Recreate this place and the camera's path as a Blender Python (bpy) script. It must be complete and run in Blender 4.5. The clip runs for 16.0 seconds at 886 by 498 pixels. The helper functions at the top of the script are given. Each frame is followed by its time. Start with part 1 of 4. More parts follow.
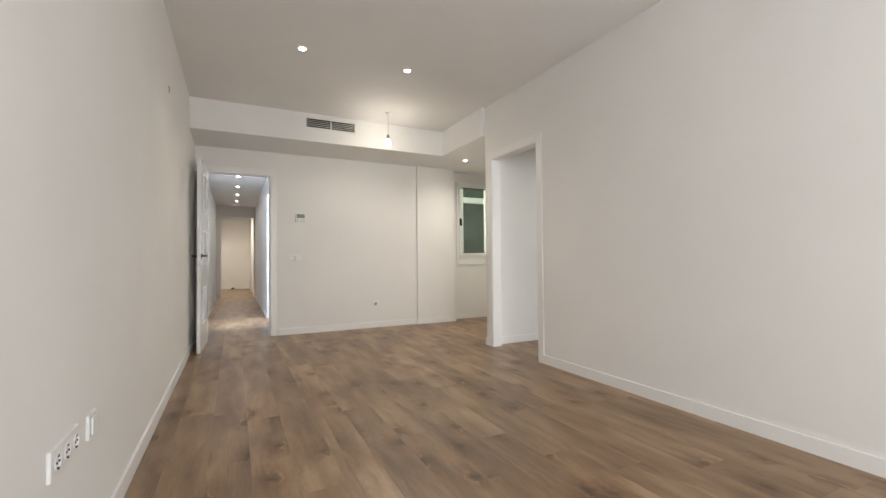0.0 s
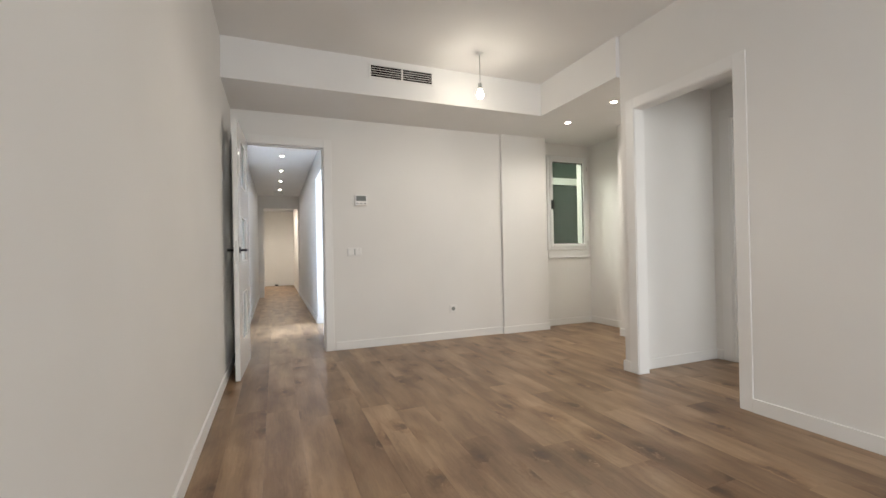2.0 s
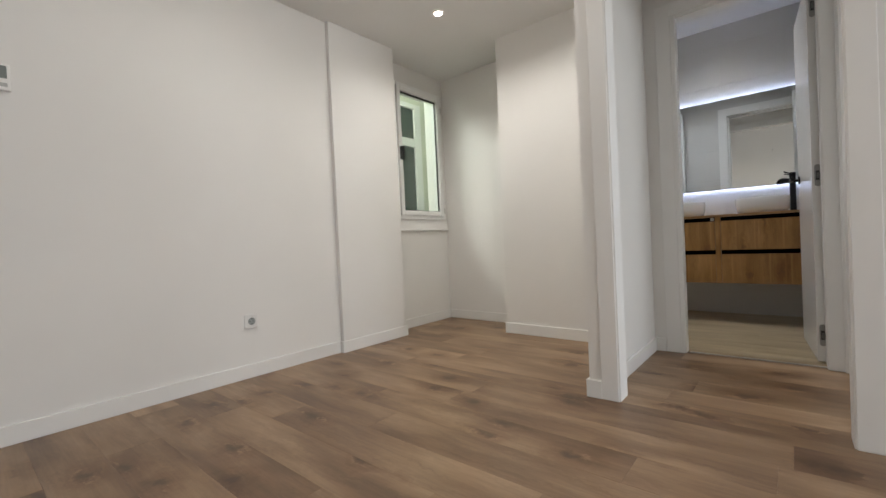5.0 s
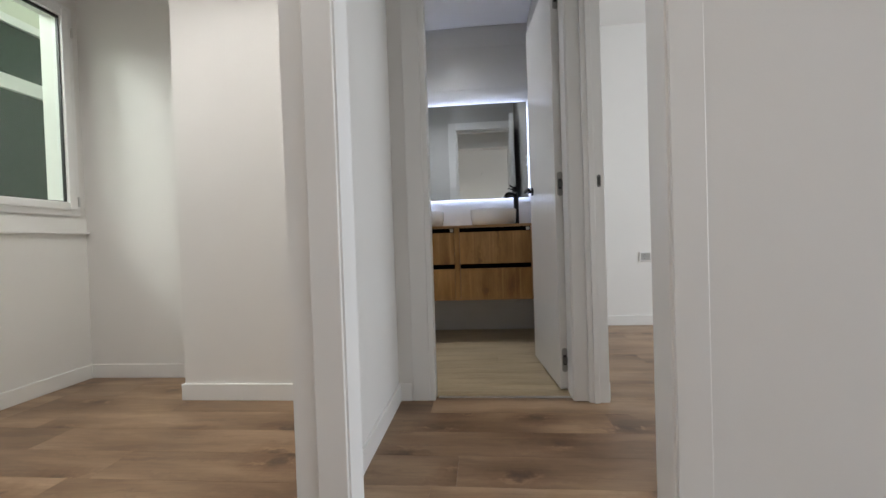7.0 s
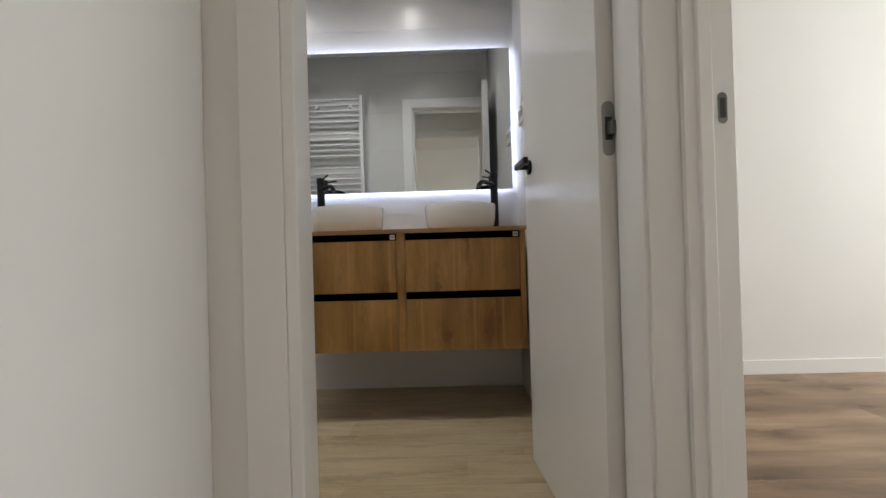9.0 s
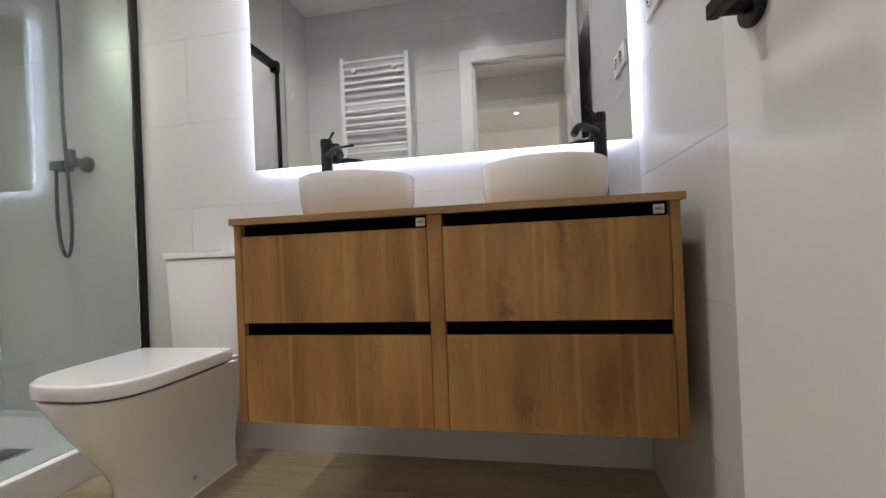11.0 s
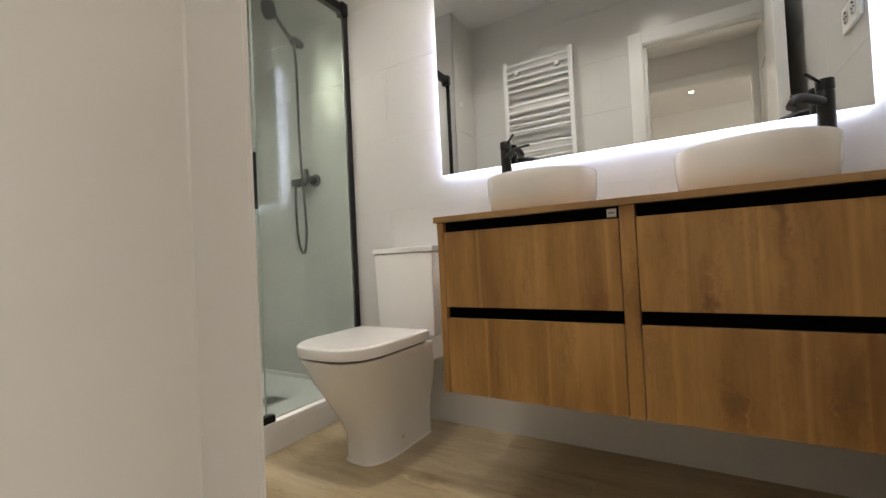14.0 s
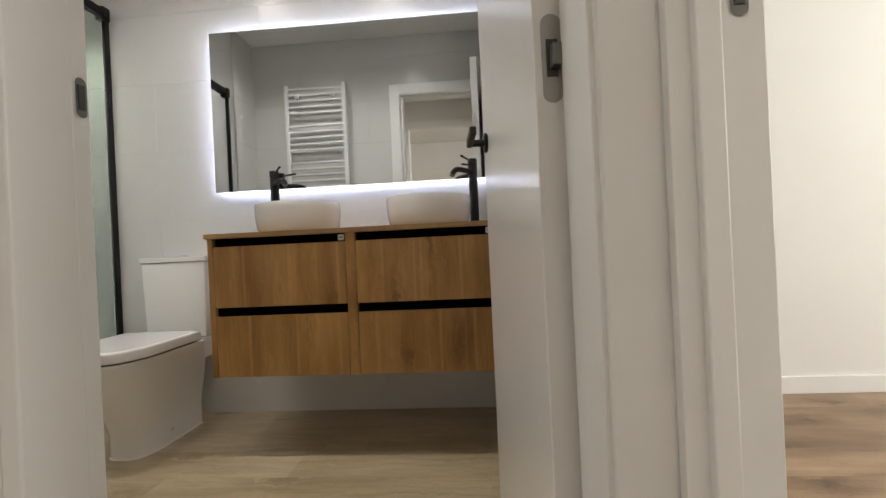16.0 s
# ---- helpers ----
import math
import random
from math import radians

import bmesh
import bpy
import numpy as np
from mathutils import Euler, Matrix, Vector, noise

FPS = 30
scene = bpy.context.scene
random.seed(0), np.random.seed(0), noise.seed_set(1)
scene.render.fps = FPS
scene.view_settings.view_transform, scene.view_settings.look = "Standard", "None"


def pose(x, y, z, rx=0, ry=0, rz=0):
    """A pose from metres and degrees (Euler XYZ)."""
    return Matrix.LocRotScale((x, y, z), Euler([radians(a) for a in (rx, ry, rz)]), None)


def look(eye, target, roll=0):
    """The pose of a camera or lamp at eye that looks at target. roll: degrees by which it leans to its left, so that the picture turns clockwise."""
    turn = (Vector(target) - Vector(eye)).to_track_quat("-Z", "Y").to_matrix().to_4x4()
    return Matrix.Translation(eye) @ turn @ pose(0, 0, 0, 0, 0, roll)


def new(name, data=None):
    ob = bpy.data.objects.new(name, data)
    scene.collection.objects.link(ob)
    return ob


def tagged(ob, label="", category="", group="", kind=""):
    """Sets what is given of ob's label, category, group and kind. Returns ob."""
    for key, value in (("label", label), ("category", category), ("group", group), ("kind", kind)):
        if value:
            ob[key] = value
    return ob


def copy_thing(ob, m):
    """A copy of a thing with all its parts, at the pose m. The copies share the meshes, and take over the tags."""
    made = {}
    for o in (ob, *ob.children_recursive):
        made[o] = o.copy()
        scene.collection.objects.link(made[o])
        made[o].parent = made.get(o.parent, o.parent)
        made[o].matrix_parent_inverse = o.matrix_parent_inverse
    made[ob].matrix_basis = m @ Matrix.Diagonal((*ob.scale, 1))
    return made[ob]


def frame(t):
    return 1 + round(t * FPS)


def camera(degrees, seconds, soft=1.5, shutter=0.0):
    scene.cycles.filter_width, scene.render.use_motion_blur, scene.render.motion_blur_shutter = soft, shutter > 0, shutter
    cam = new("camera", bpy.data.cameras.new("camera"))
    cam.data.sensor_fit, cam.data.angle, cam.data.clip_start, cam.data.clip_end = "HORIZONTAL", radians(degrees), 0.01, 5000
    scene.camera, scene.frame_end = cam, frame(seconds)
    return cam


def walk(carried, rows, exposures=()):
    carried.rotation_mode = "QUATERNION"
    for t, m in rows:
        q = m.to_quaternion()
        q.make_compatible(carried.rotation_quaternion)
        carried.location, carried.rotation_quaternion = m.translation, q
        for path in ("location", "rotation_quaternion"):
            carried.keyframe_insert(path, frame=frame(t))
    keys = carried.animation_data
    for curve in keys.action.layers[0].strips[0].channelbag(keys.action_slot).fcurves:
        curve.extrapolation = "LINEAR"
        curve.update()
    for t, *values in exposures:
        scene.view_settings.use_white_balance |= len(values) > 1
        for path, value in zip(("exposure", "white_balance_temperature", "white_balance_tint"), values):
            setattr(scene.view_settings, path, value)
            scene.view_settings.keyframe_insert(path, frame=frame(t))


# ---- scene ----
cam = camera(93.2, 16.0)
PATH = [
    (0, (0.099, -0.129, 1.017), (0.992, 1.66, 1.06), -0.5),
    (0.5, (0.027, 0.143, 1.032), (0.837, 1.971, 1.056), -0.6),
    (1, (-0.016, 0.509, 1.026), (0.752, 2.355, 1.045), -0.8),
    (1.5, (0.029, 0.931, 1.043), (0.774, 2.787, 1.056), -0.8),
    (2, (0.052, 1.357, 1.018), (0.795, 3.214, 1.031), -1.1),
    (2.5, (0.125, 1.769, 0.986), (0.88, 3.621, 0.997), -1.2),
    (3, (0.207, 2.185, 0.916), (1.012, 4.016, 0.938), -1.5),
    (3.2, (0.238, 2.336, 0.879), (1.078, 4.151, 0.914), -1.7),
    (5.3, (0.876, 3.349, 0.784), (2.537, 4.463, 0.749), -2.6),
    (5.5, (0.96, 3.387, 0.791), (2.698, 4.376, 0.76), -2.5),
    (6, (1.186, 3.424, 0.799), (3.07, 4.092, 0.764), -2.3),
    (6.5, (1.462, 3.475, 0.807), (3.422, 3.87, 0.76), -2.2),
    (7, (1.734, 3.556, 0.784), (3.724, 3.746, 0.75), -1.9),
    (7.5, (2.036, 3.58, 0.801), (4.034, 3.671, 0.766), -2.0),
    (8, (2.357, 3.553, 0.793), (4.357, 3.601, 0.79), -1.6),
    (8.2, (2.485, 3.542, 0.790), (4.486, 3.573, 0.800), -1.6),
    (10.3, (3.633, 3.509, 0.805), (5.626, 3.673, 0.817), -2.1),
    (10.5, (3.714, 3.514, 0.802), (5.702, 3.73, 0.808), -2.2),
    (11, (3.874, 3.529, 0.789), (5.837, 3.909, 0.798), -2.4),
    (11.5, (3.96, 3.553, 0.785), (5.874, 4.133, 0.785), -2.8),
    (12, (3.993, 3.594, 0.766), (5.836, 4.37, 0.787), -2.7),
    (12.5, (4.007, 3.631, 0.767), (5.774, 4.566, 0.795), -2.8),
    (13, (3.978, 3.656, 0.758), (5.687, 4.695, 0.794), -2.8),
    (13.5, (3.885, 3.645, 0.753), (5.571, 4.72, 0.787), -2.9),
    (14, (3.75, 3.603, 0.772), (5.461, 4.638, 0.81), -2.8),
    (14.5, (3.607, 3.539, 0.798), (5.371, 4.48, 0.834), -2.6),
    (15, (3.439, 3.495, 0.809), (5.298, 4.232, 0.841), -2.8),
    (15.5, (3.334, 3.393, 0.81), (5.276, 3.874, 0.82), -2.6),
    (16, (3.328, 3.277, 0.803), (5.322, 3.421, 0.802), -2.7),
]
EXPOSURES = [(0.0, 0.0, 6750, 10), (2.0, 0.0, 6700, 10), (3.0, -0.12, 6650, 10), (5.5, -0.15, 6350, 10), (7.0, -0.13, 6200, 10), (7.5, -0.17, 6250, 10), (8.2, -0.2, 6800, 9), (10.3, 0.34, 6750, 11), (11.5, 0.43, 7000, 13), (12.0, 0.47, 7050, 14),
             (13.5, 0.43, 7150, 13), (14.5, 0.36, 8100, 10), (15.5, 0.27, 7350, 10), (16.0, 0.22, 7200, 10)]
walk(cam, [(t, look(eye, target, roll)) for t, eye, target, roll in PATH], EXPOSURES)

# ---- world and large lights ----
world = bpy.data.worlds.new("sky")
scene.world = world
world.use_nodes = True
wn = world.node_tree
sky = wn.nodes.new("ShaderNodeTexSky")
sky.sky_type = "NISHITA"
sky.sun_disc = False
sky.sun_elevation, sky.sun_rotation = radians(38), radians(200)
wn.links.new(sky.outputs[0], wn.nodes["Background"].inputs[0])
wn.nodes["Background"].inputs[1].default_value = 0.10
WARM, NEUTRAL, COOL = (1.0, 0.91, 0.79), (1.0, 0.95, 0.88), (0.86, 0.93, 1.0)


def area_lamp(name, eye, target, w, h, watts, color):
    d = bpy.data.lights.new(name, "AREA")
    d.shape, d.size, d.size_y, d.energy, d.color = "RECTANGLE", w, h, watts, color
    ob = new(name, d)
    ob.matrix_world = look(eye, target)
    return ob


# area lamps standing in for daylight: in the living room window behind and the bedroom window; added out of sight in
# the corridor side room and the two light wells
area_lamp("daylight_living", (1.2, -2.25, 1.3), (1.2, 0.0, 1.25), 1.9, 2.1, 98, (0.88, 0.94, 1.0))
area_lamp("daylight_side_room", (2.2, 7.33, 1.8), (0.1, 7.30, 0.0), 1.3, 1.2, 155, (0.60, 0.76, 1.0))
area_lamp("daylight_bedroom", (4.1, -0.95, 1.5), (4.3, 1.5, 1.2), 1.8, 1.8, 82, (0.92, 0.97, 1.0))
area_lamp("daylight_well", (3.40, 7.25, 2.85), (4.12, 5.7, 1.4), 0.4, 0.4, 38, (0.95, 1.0, 0.90))
area_lamp("daylight_bath_well", (4.75, 6.9, 4.3), (4.8, 7.2, 1.5), 0.6, 0.6, 16, (0.96, 1.0, 0.90))


# ---- materials ----
def principled(name, color, rough=0.5, metal=0.0, **inputs):
    m = bpy.data.materials.new(name)
    m.use_nodes = True
    b = m.node_tree.nodes["Principled BSDF"]
    b.inputs["Base Color"].default_value = (*color, 1)
    b.inputs["Roughness"].default_value = rough
    b.inputs["Metallic"].default_value = metal
    for key, value in inputs.items():
        b.inputs[key.replace("_", " ")].default_value = value
    return m


def node(m, kind, **values):
    n = m.node_tree.nodes.new(kind)
    for key, value in values.items():
        n.inputs[key.replace("_", " ")].default_value = value
    return n


def wire(m, a, b):
    m.node_tree.links.new(a, b)


def ramp(m, fac, stops):
    r = m.node_tree.nodes.new("ShaderNodeValToRGB")
    while len(r.color_ramp.elements) < len(stops):
        r.color_ramp.elements.new(0.5)
    for e, (p, c) in zip(r.color_ramp.elements, stops):
        e.position, e.color = p, (*c, 1)
    wire(m, fac, r.inputs[0])
    return r.outputs[0]


def mix(m, kind, fac, a, b):
    n = m.node_tree.nodes.new("ShaderNodeMix")
    n.data_type, n.blend_type = "RGBA", kind
    for value, socket in ((fac, n.inputs[0]), (a, n.inputs[6]), (b, n.inputs[7])):
        if isinstance(value, bpy.types.NodeSocket):
            wire(m, value, socket)
        else:
            socket.default_value = value if socket == n.inputs[0] else (*value, 1)
    return n.outputs[2]


def bump(m, height, strength, distance=0.002):
    n = node(m, "ShaderNodeBump", Strength=strength, Distance=distance)
    wire(m, height, n.inputs["Height"])
    wire(m, n.outputs[0], m.node_tree.nodes["Principled BSDF"].inputs["Normal"])


def noise_tex(m, coord, scale, detail=3.0, rough=0.5, distortion=0.0):
    n = node(m, "ShaderNodeTexNoise", Scale=scale, Detail=detail, Roughness=rough, Distortion=distortion)
    wire(m, coord, n.inputs["Vector"])
    return n.outputs["Fac"]


def coords(m, kind="Object", scale=(1, 1, 1), random_shift=False):
    c = node(m, "ShaderNodeTexCoord")
    mp = node(m, "ShaderNodeMapping")
    mp.inputs["Scale"].default_value = scale
    source = c.outputs[kind]
    if random_shift:
        info = node(m, "ShaderNodeObjectInfo")
        add = m.node_tree.nodes.new("ShaderNodeVectorMath")
        add.operation = "MULTIPLY_ADD"
        comb = node(m, "ShaderNodeCombineXYZ")
        for k in range(3):
            wire(m, info.outputs["Random"], comb.inputs[k])
        wire(m, comb.outputs[0], add.inputs[0])
        add.inputs[1].default_value = (37.0, 91.0, 53.0)
        wire(m, source, add.inputs[2])
        source = add.outputs[0]
    wire(m, source, mp.inputs["Vector"])
    return mp.outputs[0]


def world_coords(m):
    return node(m, "ShaderNodeNewGeometry").outputs["Position"]


def paint(name, color, rough=0.75, relief=0.12):
    """Rolled emulsion: faint blotches and a fine orange-peel relief."""
    m = principled(name, color, rough)
    p = world_coords(m)
    blot = noise_tex(m, p, 1.3, 3)
    dark = tuple(c * 0.955 for c in color)
    wire(m, ramp(m, blot, [(0.3, dark), (0.7, color)]), m.node_tree.nodes["Principled BSDF"].inputs["Base Color"])
    bump(m, noise_tex(m, p, 160, 2), relief, 0.001)
    return m


def flat_coords(m, c, axis):
    """The two coordinates of a board's face, with the grain second: (across, along, 0)."""
    sep, comb = node(m, "ShaderNodeSeparateXYZ"), node(m, "ShaderNodeCombineXYZ")
    wire(m, c, sep.inputs[0])
    wire(m, sep.outputs[0 if axis == 1 else 1], comb.inputs[0])
    wire(m, sep.outputs[axis], comb.inputs[1])
    return comb.outputs[0]


def vector_math(m, kind, a, v, c=None):
    n = m.node_tree.nodes.new("ShaderNodeVectorMath")
    n.operation = kind
    wire(m, a, n.inputs[0])
    n.inputs[1].default_value = v
    if c is not None:
        wire(m, c, n.inputs[2])
    return n.outputs[0]


def add_math(m, a, b):
    n = m.node_tree.nodes.new("ShaderNodeMath")
    n.operation = "ADD"
    wire(m, a, n.inputs[0])
    wire(m, b, n.inputs[1])
    return n.outputs[0]


def oak(name, tones, axis, knot_cells, knot_share, heart, smoulder, boards, rough, staves=0.0):
    """Rustic oak: bent plain-sawn figure, ragged knots with a dark smoulder and pale flecks, fine pores, a tone for each board."""
    m = principled(name, tones[1], rough)
    bsdf = m.node_tree.nodes["Principled BSDF"]
    flat = flat_coords(m, coords(m, "Object", (1, 1, 1), True), axis)
    wob = node(m, "ShaderNodeTexNoise", Scale=4.0, Detail=1.0)
    wire(m, flat, wob.inputs["Vector"])
    rag = node(m, "ShaderNodeTexNoise", Scale=21.0, Detail=3.0, Roughness=0.65)
    wire(m, flat, rag.inputs["Vector"])
    bent = vector_math(m, "MULTIPLY_ADD", wob.outputs["Color"], (0.06, 0.12, 0.0), flat)
    torn = vector_math(m, "MULTIPLY_ADD", rag.outputs["Color"], (0.075, 0.15, 0.0), bent)
    cells = node(m, "ShaderNodeTexVoronoi", Scale=1.0, Randomness=1.0)
    cells.voronoi_dimensions = "2D"
    wire(m, vector_math(m, "MULTIPLY", torn, (*knot_cells, 1.0)), cells.inputs["Vector"])
    some = ramp(m, cells.outputs["Color"], [(knot_share, (0, 0, 0)), (knot_share + 0.04, (1, 1, 1))])
    dist = add_math(m, cells.outputs["Distance"], some)
    cloud = noise_tex(m, vector_math(m, "MULTIPLY", bent, (6.5, 1.3, 1.0)), 1.0, 3, 0.5)
    figure = noise_tex(m, vector_math(m, "MULTIPLY", torn, (22.0, 1.6, 1.0)), 1.0, 4, 0.6, 0.5)
    pores = noise_tex(m, vector_math(m, "MULTIPLY", flat, (110.0, 6.0, 1.0)), 1.0, 3, 0.6)
    base = ramp(m, cloud, [(0.32, tones[0]), (0.48, tones[1]), (0.66, tones[2])])
    base = mix(m, "MULTIPLY", 0.75, base, ramp(m, figure, [(0.30, (0.74, 0.69, 0.64)), (0.50, (1.0, 1.0, 1.0)), (0.72, (1.15, 1.14, 1.12))]))
    base = mix(m, "MULTIPLY", 0.42, base, ramp(m, pores, [(0.32, (0.70, 0.68, 0.66)), (0.62, (1.05, 1.05, 1.05))]))
    if staves:
        strip = node(m, "ShaderNodeTexVoronoi", Scale=staves)
        strip.voronoi_dimensions = "1D"
        sep = node(m, "ShaderNodeSeparateXYZ")
        wire(m, vector_math(m, "MULTIPLY_ADD", wob.outputs["Color"], (0.006, 0.0, 0.0), flat), sep.inputs[0])
        wire(m, sep.outputs[0], strip.inputs["W"])
        base = mix(m, "MULTIPLY", 0.75, base, ramp(m, strip.outputs["Color"], [(0.2, (0.83, 0.79, 0.74)), (0.5, (1.0, 1.0, 1.0)), (0.8, (1.14, 1.15, 1.15))]))
        seam = node(m, "ShaderNodeTexVoronoi", Scale=staves * 0.62)
        seam.voronoi_dimensions, seam.feature = "1D", "DISTANCE_TO_EDGE"
        wire(m, sep.outputs[0], seam.inputs["W"])
        base = mix(m, "MIX", ramp(m, seam.outputs["Distance"], [(0.0, (0.30, 0.30, 0.30)), (0.05, (0, 0, 0))]), base, tuple(min(v * 1.45, 1) for v in tones[2]))
    base = mix(m, "MULTIPLY", smoulder, base, ramp(m, dist, [(0.04, (0.50, 0.41, 0.34)), (0.20, (0.74, 0.67, 0.60)), (0.42, (1, 1, 1))]))
    fleck = mix(m, "MULTIPLY", 1.0, ramp(m, dist, [(0.10, (0, 0, 0)), (0.16, (0.5, 0.5, 0.5)), (0.24, (0, 0, 0))]), ramp(m, figure, [(0.52, (0, 0, 0)), (0.62, (1, 1, 1))]))
    base = mix(m, "MIX", fleck, base, tuple(min(v * 1.3, 1) for v in tones[2]))
    base = mix(m, "MIX", ramp(m, dist, [(0.02, (0.7, 0.7, 0.7)), (0.11, (0, 0, 0))]), base, heart)
    info = node(m, "ShaderNodeObjectInfo")
    base = mix(m, "MULTIPLY", boards, base, ramp(m, info.outputs["Random"], [(0.0, (0.72, 0.68, 0.64)), (0.35, (0.93, 0.91, 0.89)), (0.7, (1.06, 1.06, 1.05)), (1.0, (1.28, 1.29, 1.28))]))
    wire(m, base, bsdf.inputs["Base Color"])
    span = node(m, "ShaderNodeMapRange")
    span.inputs["To Min"].default_value, span.inputs["To Max"].default_value = rough - 0.05, rough + 0.06
    wire(m, figure, span.inputs["Value"])
    wire(m, span.outputs[0], bsdf.inputs["Roughness"])
    bump(m, pores, 0.06, 0.0008)
    return m


def stone_tile(name, color, rough):
    """Glazed porcelain with a soft cement cloud."""
    m = principled(name, color, rough)
    c = coords(m, "Object", (1, 1, 1), True)
    cloud = noise_tex(m, c, 2.2, 6, 0.62)
    base = ramp(m, cloud, [(0.28, tuple(v * 0.99 for v in color)), (0.72, tuple(v * 1.005 for v in color))])
    info = node(m, "ShaderNodeObjectInfo")
    base = mix(m, "MULTIPLY", 1.0, base, ramp(m, info.outputs["Random"], [(0.0, (0.994, 0.994, 0.994)), (1.0, (1.002, 1.002, 1.002))]))
    b = m.node_tree.nodes["Principled BSDF"]
    wire(m, base, b.inputs["Base Color"])
    r = node(m, "ShaderNodeMapRange")
    r.inputs["To Min"].default_value, r.inputs["To Max"].default_value = rough - 0.01, rough + 0.01
    wire(m, cloud, r.inputs["Value"])
    wire(m, r.outputs[0], b.inputs["Roughness"])
    return m


def glow(name, color, strength):
    m = bpy.data.materials.new(name)
    m.use_nodes = True
    nt = m.node_tree
    nt.nodes.remove(nt.nodes["Principled BSDF"])
    e = nt.nodes.new("ShaderNodeEmission")
    e.inputs[0].default_value, e.inputs[1].default_value = (*color, 1), strength
    nt.links.new(e.outputs[0], nt.nodes["Material Output"].inputs[0])
    return m


WALL = paint("wall_paint", (0.80, 0.785, 0.76))
CEIL = paint("ceiling_paint", (0.80, 0.79, 0.775))
TRIM = paint("trim_lacquer", (0.82, 0.81, 0.79), 0.38, 0.04)
DOOR = paint("door_lacquer", (0.81, 0.80, 0.78), 0.22, 0.03)
FLOOR = oak("oak_laminate", ((0.170, 0.099, 0.053), (0.258, 0.162, 0.091), (0.356, 0.238, 0.143)), 1, (4.0, 2.6), 0.56, (0.072, 0.040, 0.023), 0.95, 0.65, 0.35)
GAP = principled("joint_dark", (0.20, 0.13, 0.08), 0.9)
BATHFLOOR = oak("oak_porcelain", ((0.39, 0.305, 0.182), (0.46, 0.37, 0.235), (0.52, 0.432, 0.29)), 1, (3.2, 1.8), 0.30, (0.26, 0.19, 0.11), 0.4, 0.12, 0.36)
BATHGAP = principled("floor_grout", (0.34, 0.28, 0.18), 0.9)
GROUT = principled("grout", (0.56, 0.56, 0.545), 0.9)
TILE = stone_tile("wall_porcelain", (0.64, 0.63, 0.61), 0.27)
OAKV = oak("oak_veneer", ((0.246, 0.117, 0.033), (0.352, 0.181, 0.054), (0.455, 0.254, 0.086)), 2, (6.0, 3.4), 0.42, (0.17, 0.085, 0.032), 0.55, 0.15, 0.42, 9.0)
OAKH = oak("oak_edge", ((0.30, 0.165, 0.062), (0.35, 0.20, 0.080), (0.40, 0.238, 0.102)), 1, (6.0, 2.0), 0.2, (0.24, 0.14, 0.06), 0.3, 0.08, 0.42)
BLACK = principled("matt_black_metal", (0.006, 0.006, 0.0065), 0.36, 0.0, Specular_IOR_Level=0.35)
CHANNEL = principled("black_channel", (0.0025, 0.002, 0.002), 0.8, 0.0, Specular_IOR_Level=0.03)
STEEL = principled("dull_plate", (0.38, 0.375, 0.36), 0.5, 0.7)
HINGE = principled("worn_nickel", (0.20, 0.20, 0.195), 0.42, 0.85)
CHROME = principled("satin_steel", (0.62, 0.61, 0.59), 0.28, 1.0)
HOSE = principled("dark_steel_hose", (0.10, 0.10, 0.105), 0.35, 0.9)
CERAMIC = principled("white_ceramic", (0.84, 0.83, 0.81), 0.09, 0.0, Coat_Weight=0.4)
PLASTIC = principled("white_plastic", (0.80, 0.79, 0.77), 0.32)
PVC = principled("white_pvc", (0.82, 0.82, 0.81), 0.30)
RESIN = paint("white_resin", (0.80, 0.79, 0.78), 0.45, 0.3)
RADIATOR = principled("white_enamel", (0.82, 0.82, 0.81), 0.22)
# near-black that stands in for shade in holes, slots and the lid gap
DARKHOLE = principled("dark_recess", (0.05, 0.05, 0.05), 0.6)
GREY = principled("grey_display", (0.32, 0.34, 0.33), 0.35)
GAPGREY = principled("plastic_joint", (0.44, 0.44, 0.43), 0.5)
DISPLAY = principled("dark_display", (0.16, 0.18, 0.17), 0.3)
SEAL = principled("rubber_seal", (0.02, 0.02, 0.02), 0.6)
MIRROR = principled("silvered_mirror", (0.80, 0.83, 0.83), 0.0, 1.0)
LED = glow("led_strip_glow", (0.59, 0.68, 1.0), 20.5)
LAMPGLOW = glow("downlight_glow", (1.0, 0.93, 0.82), 40.0)
BULBGLOW = glow("bulb_glow", (1.0, 0.90, 0.72), 30.0)


def glass(name, color, rough=0.0):
    m = principled(name, color, rough)
    b = m.node_tree.nodes["Principled BSDF"]
    b.inputs["Transmission Weight"].default_value, b.inputs["IOR"].default_value = 1.0, 1.45
    return m


GLASS = glass("shower_glass", (0.76, 0.815, 0.79))
PANE = glass("window_glass", (0.90, 0.95, 0.93))
SATIN = glass("satin_window_glass", (0.92, 0.95, 0.92), 0.28)
FROST = glass("frosted_glass", (0.85, 0.88, 0.87), 0.45)
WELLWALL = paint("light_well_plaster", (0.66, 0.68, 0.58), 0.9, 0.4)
GLASSEDGE = principled("glass_edge", (0.40, 0.47, 0.45), 0.2)
DARKPANE = principled("dark_green_pane", (0.045, 0.07, 0.06), 0.25)


# ---- builders ----
def add_box(bm, lo, hi, matrix=None):
    vs = bmesh.ops.create_cube(bm, size=1.0)["verts"]
    size = [hi[k] - lo[k] for k in range(3)]
    for v in vs:
        v.co = Vector([lo[k] + (v.co[k] + 0.5) * size[k] for k in range(3)])
        if matrix is not None:
            v.co = matrix @ v.co
    return vs


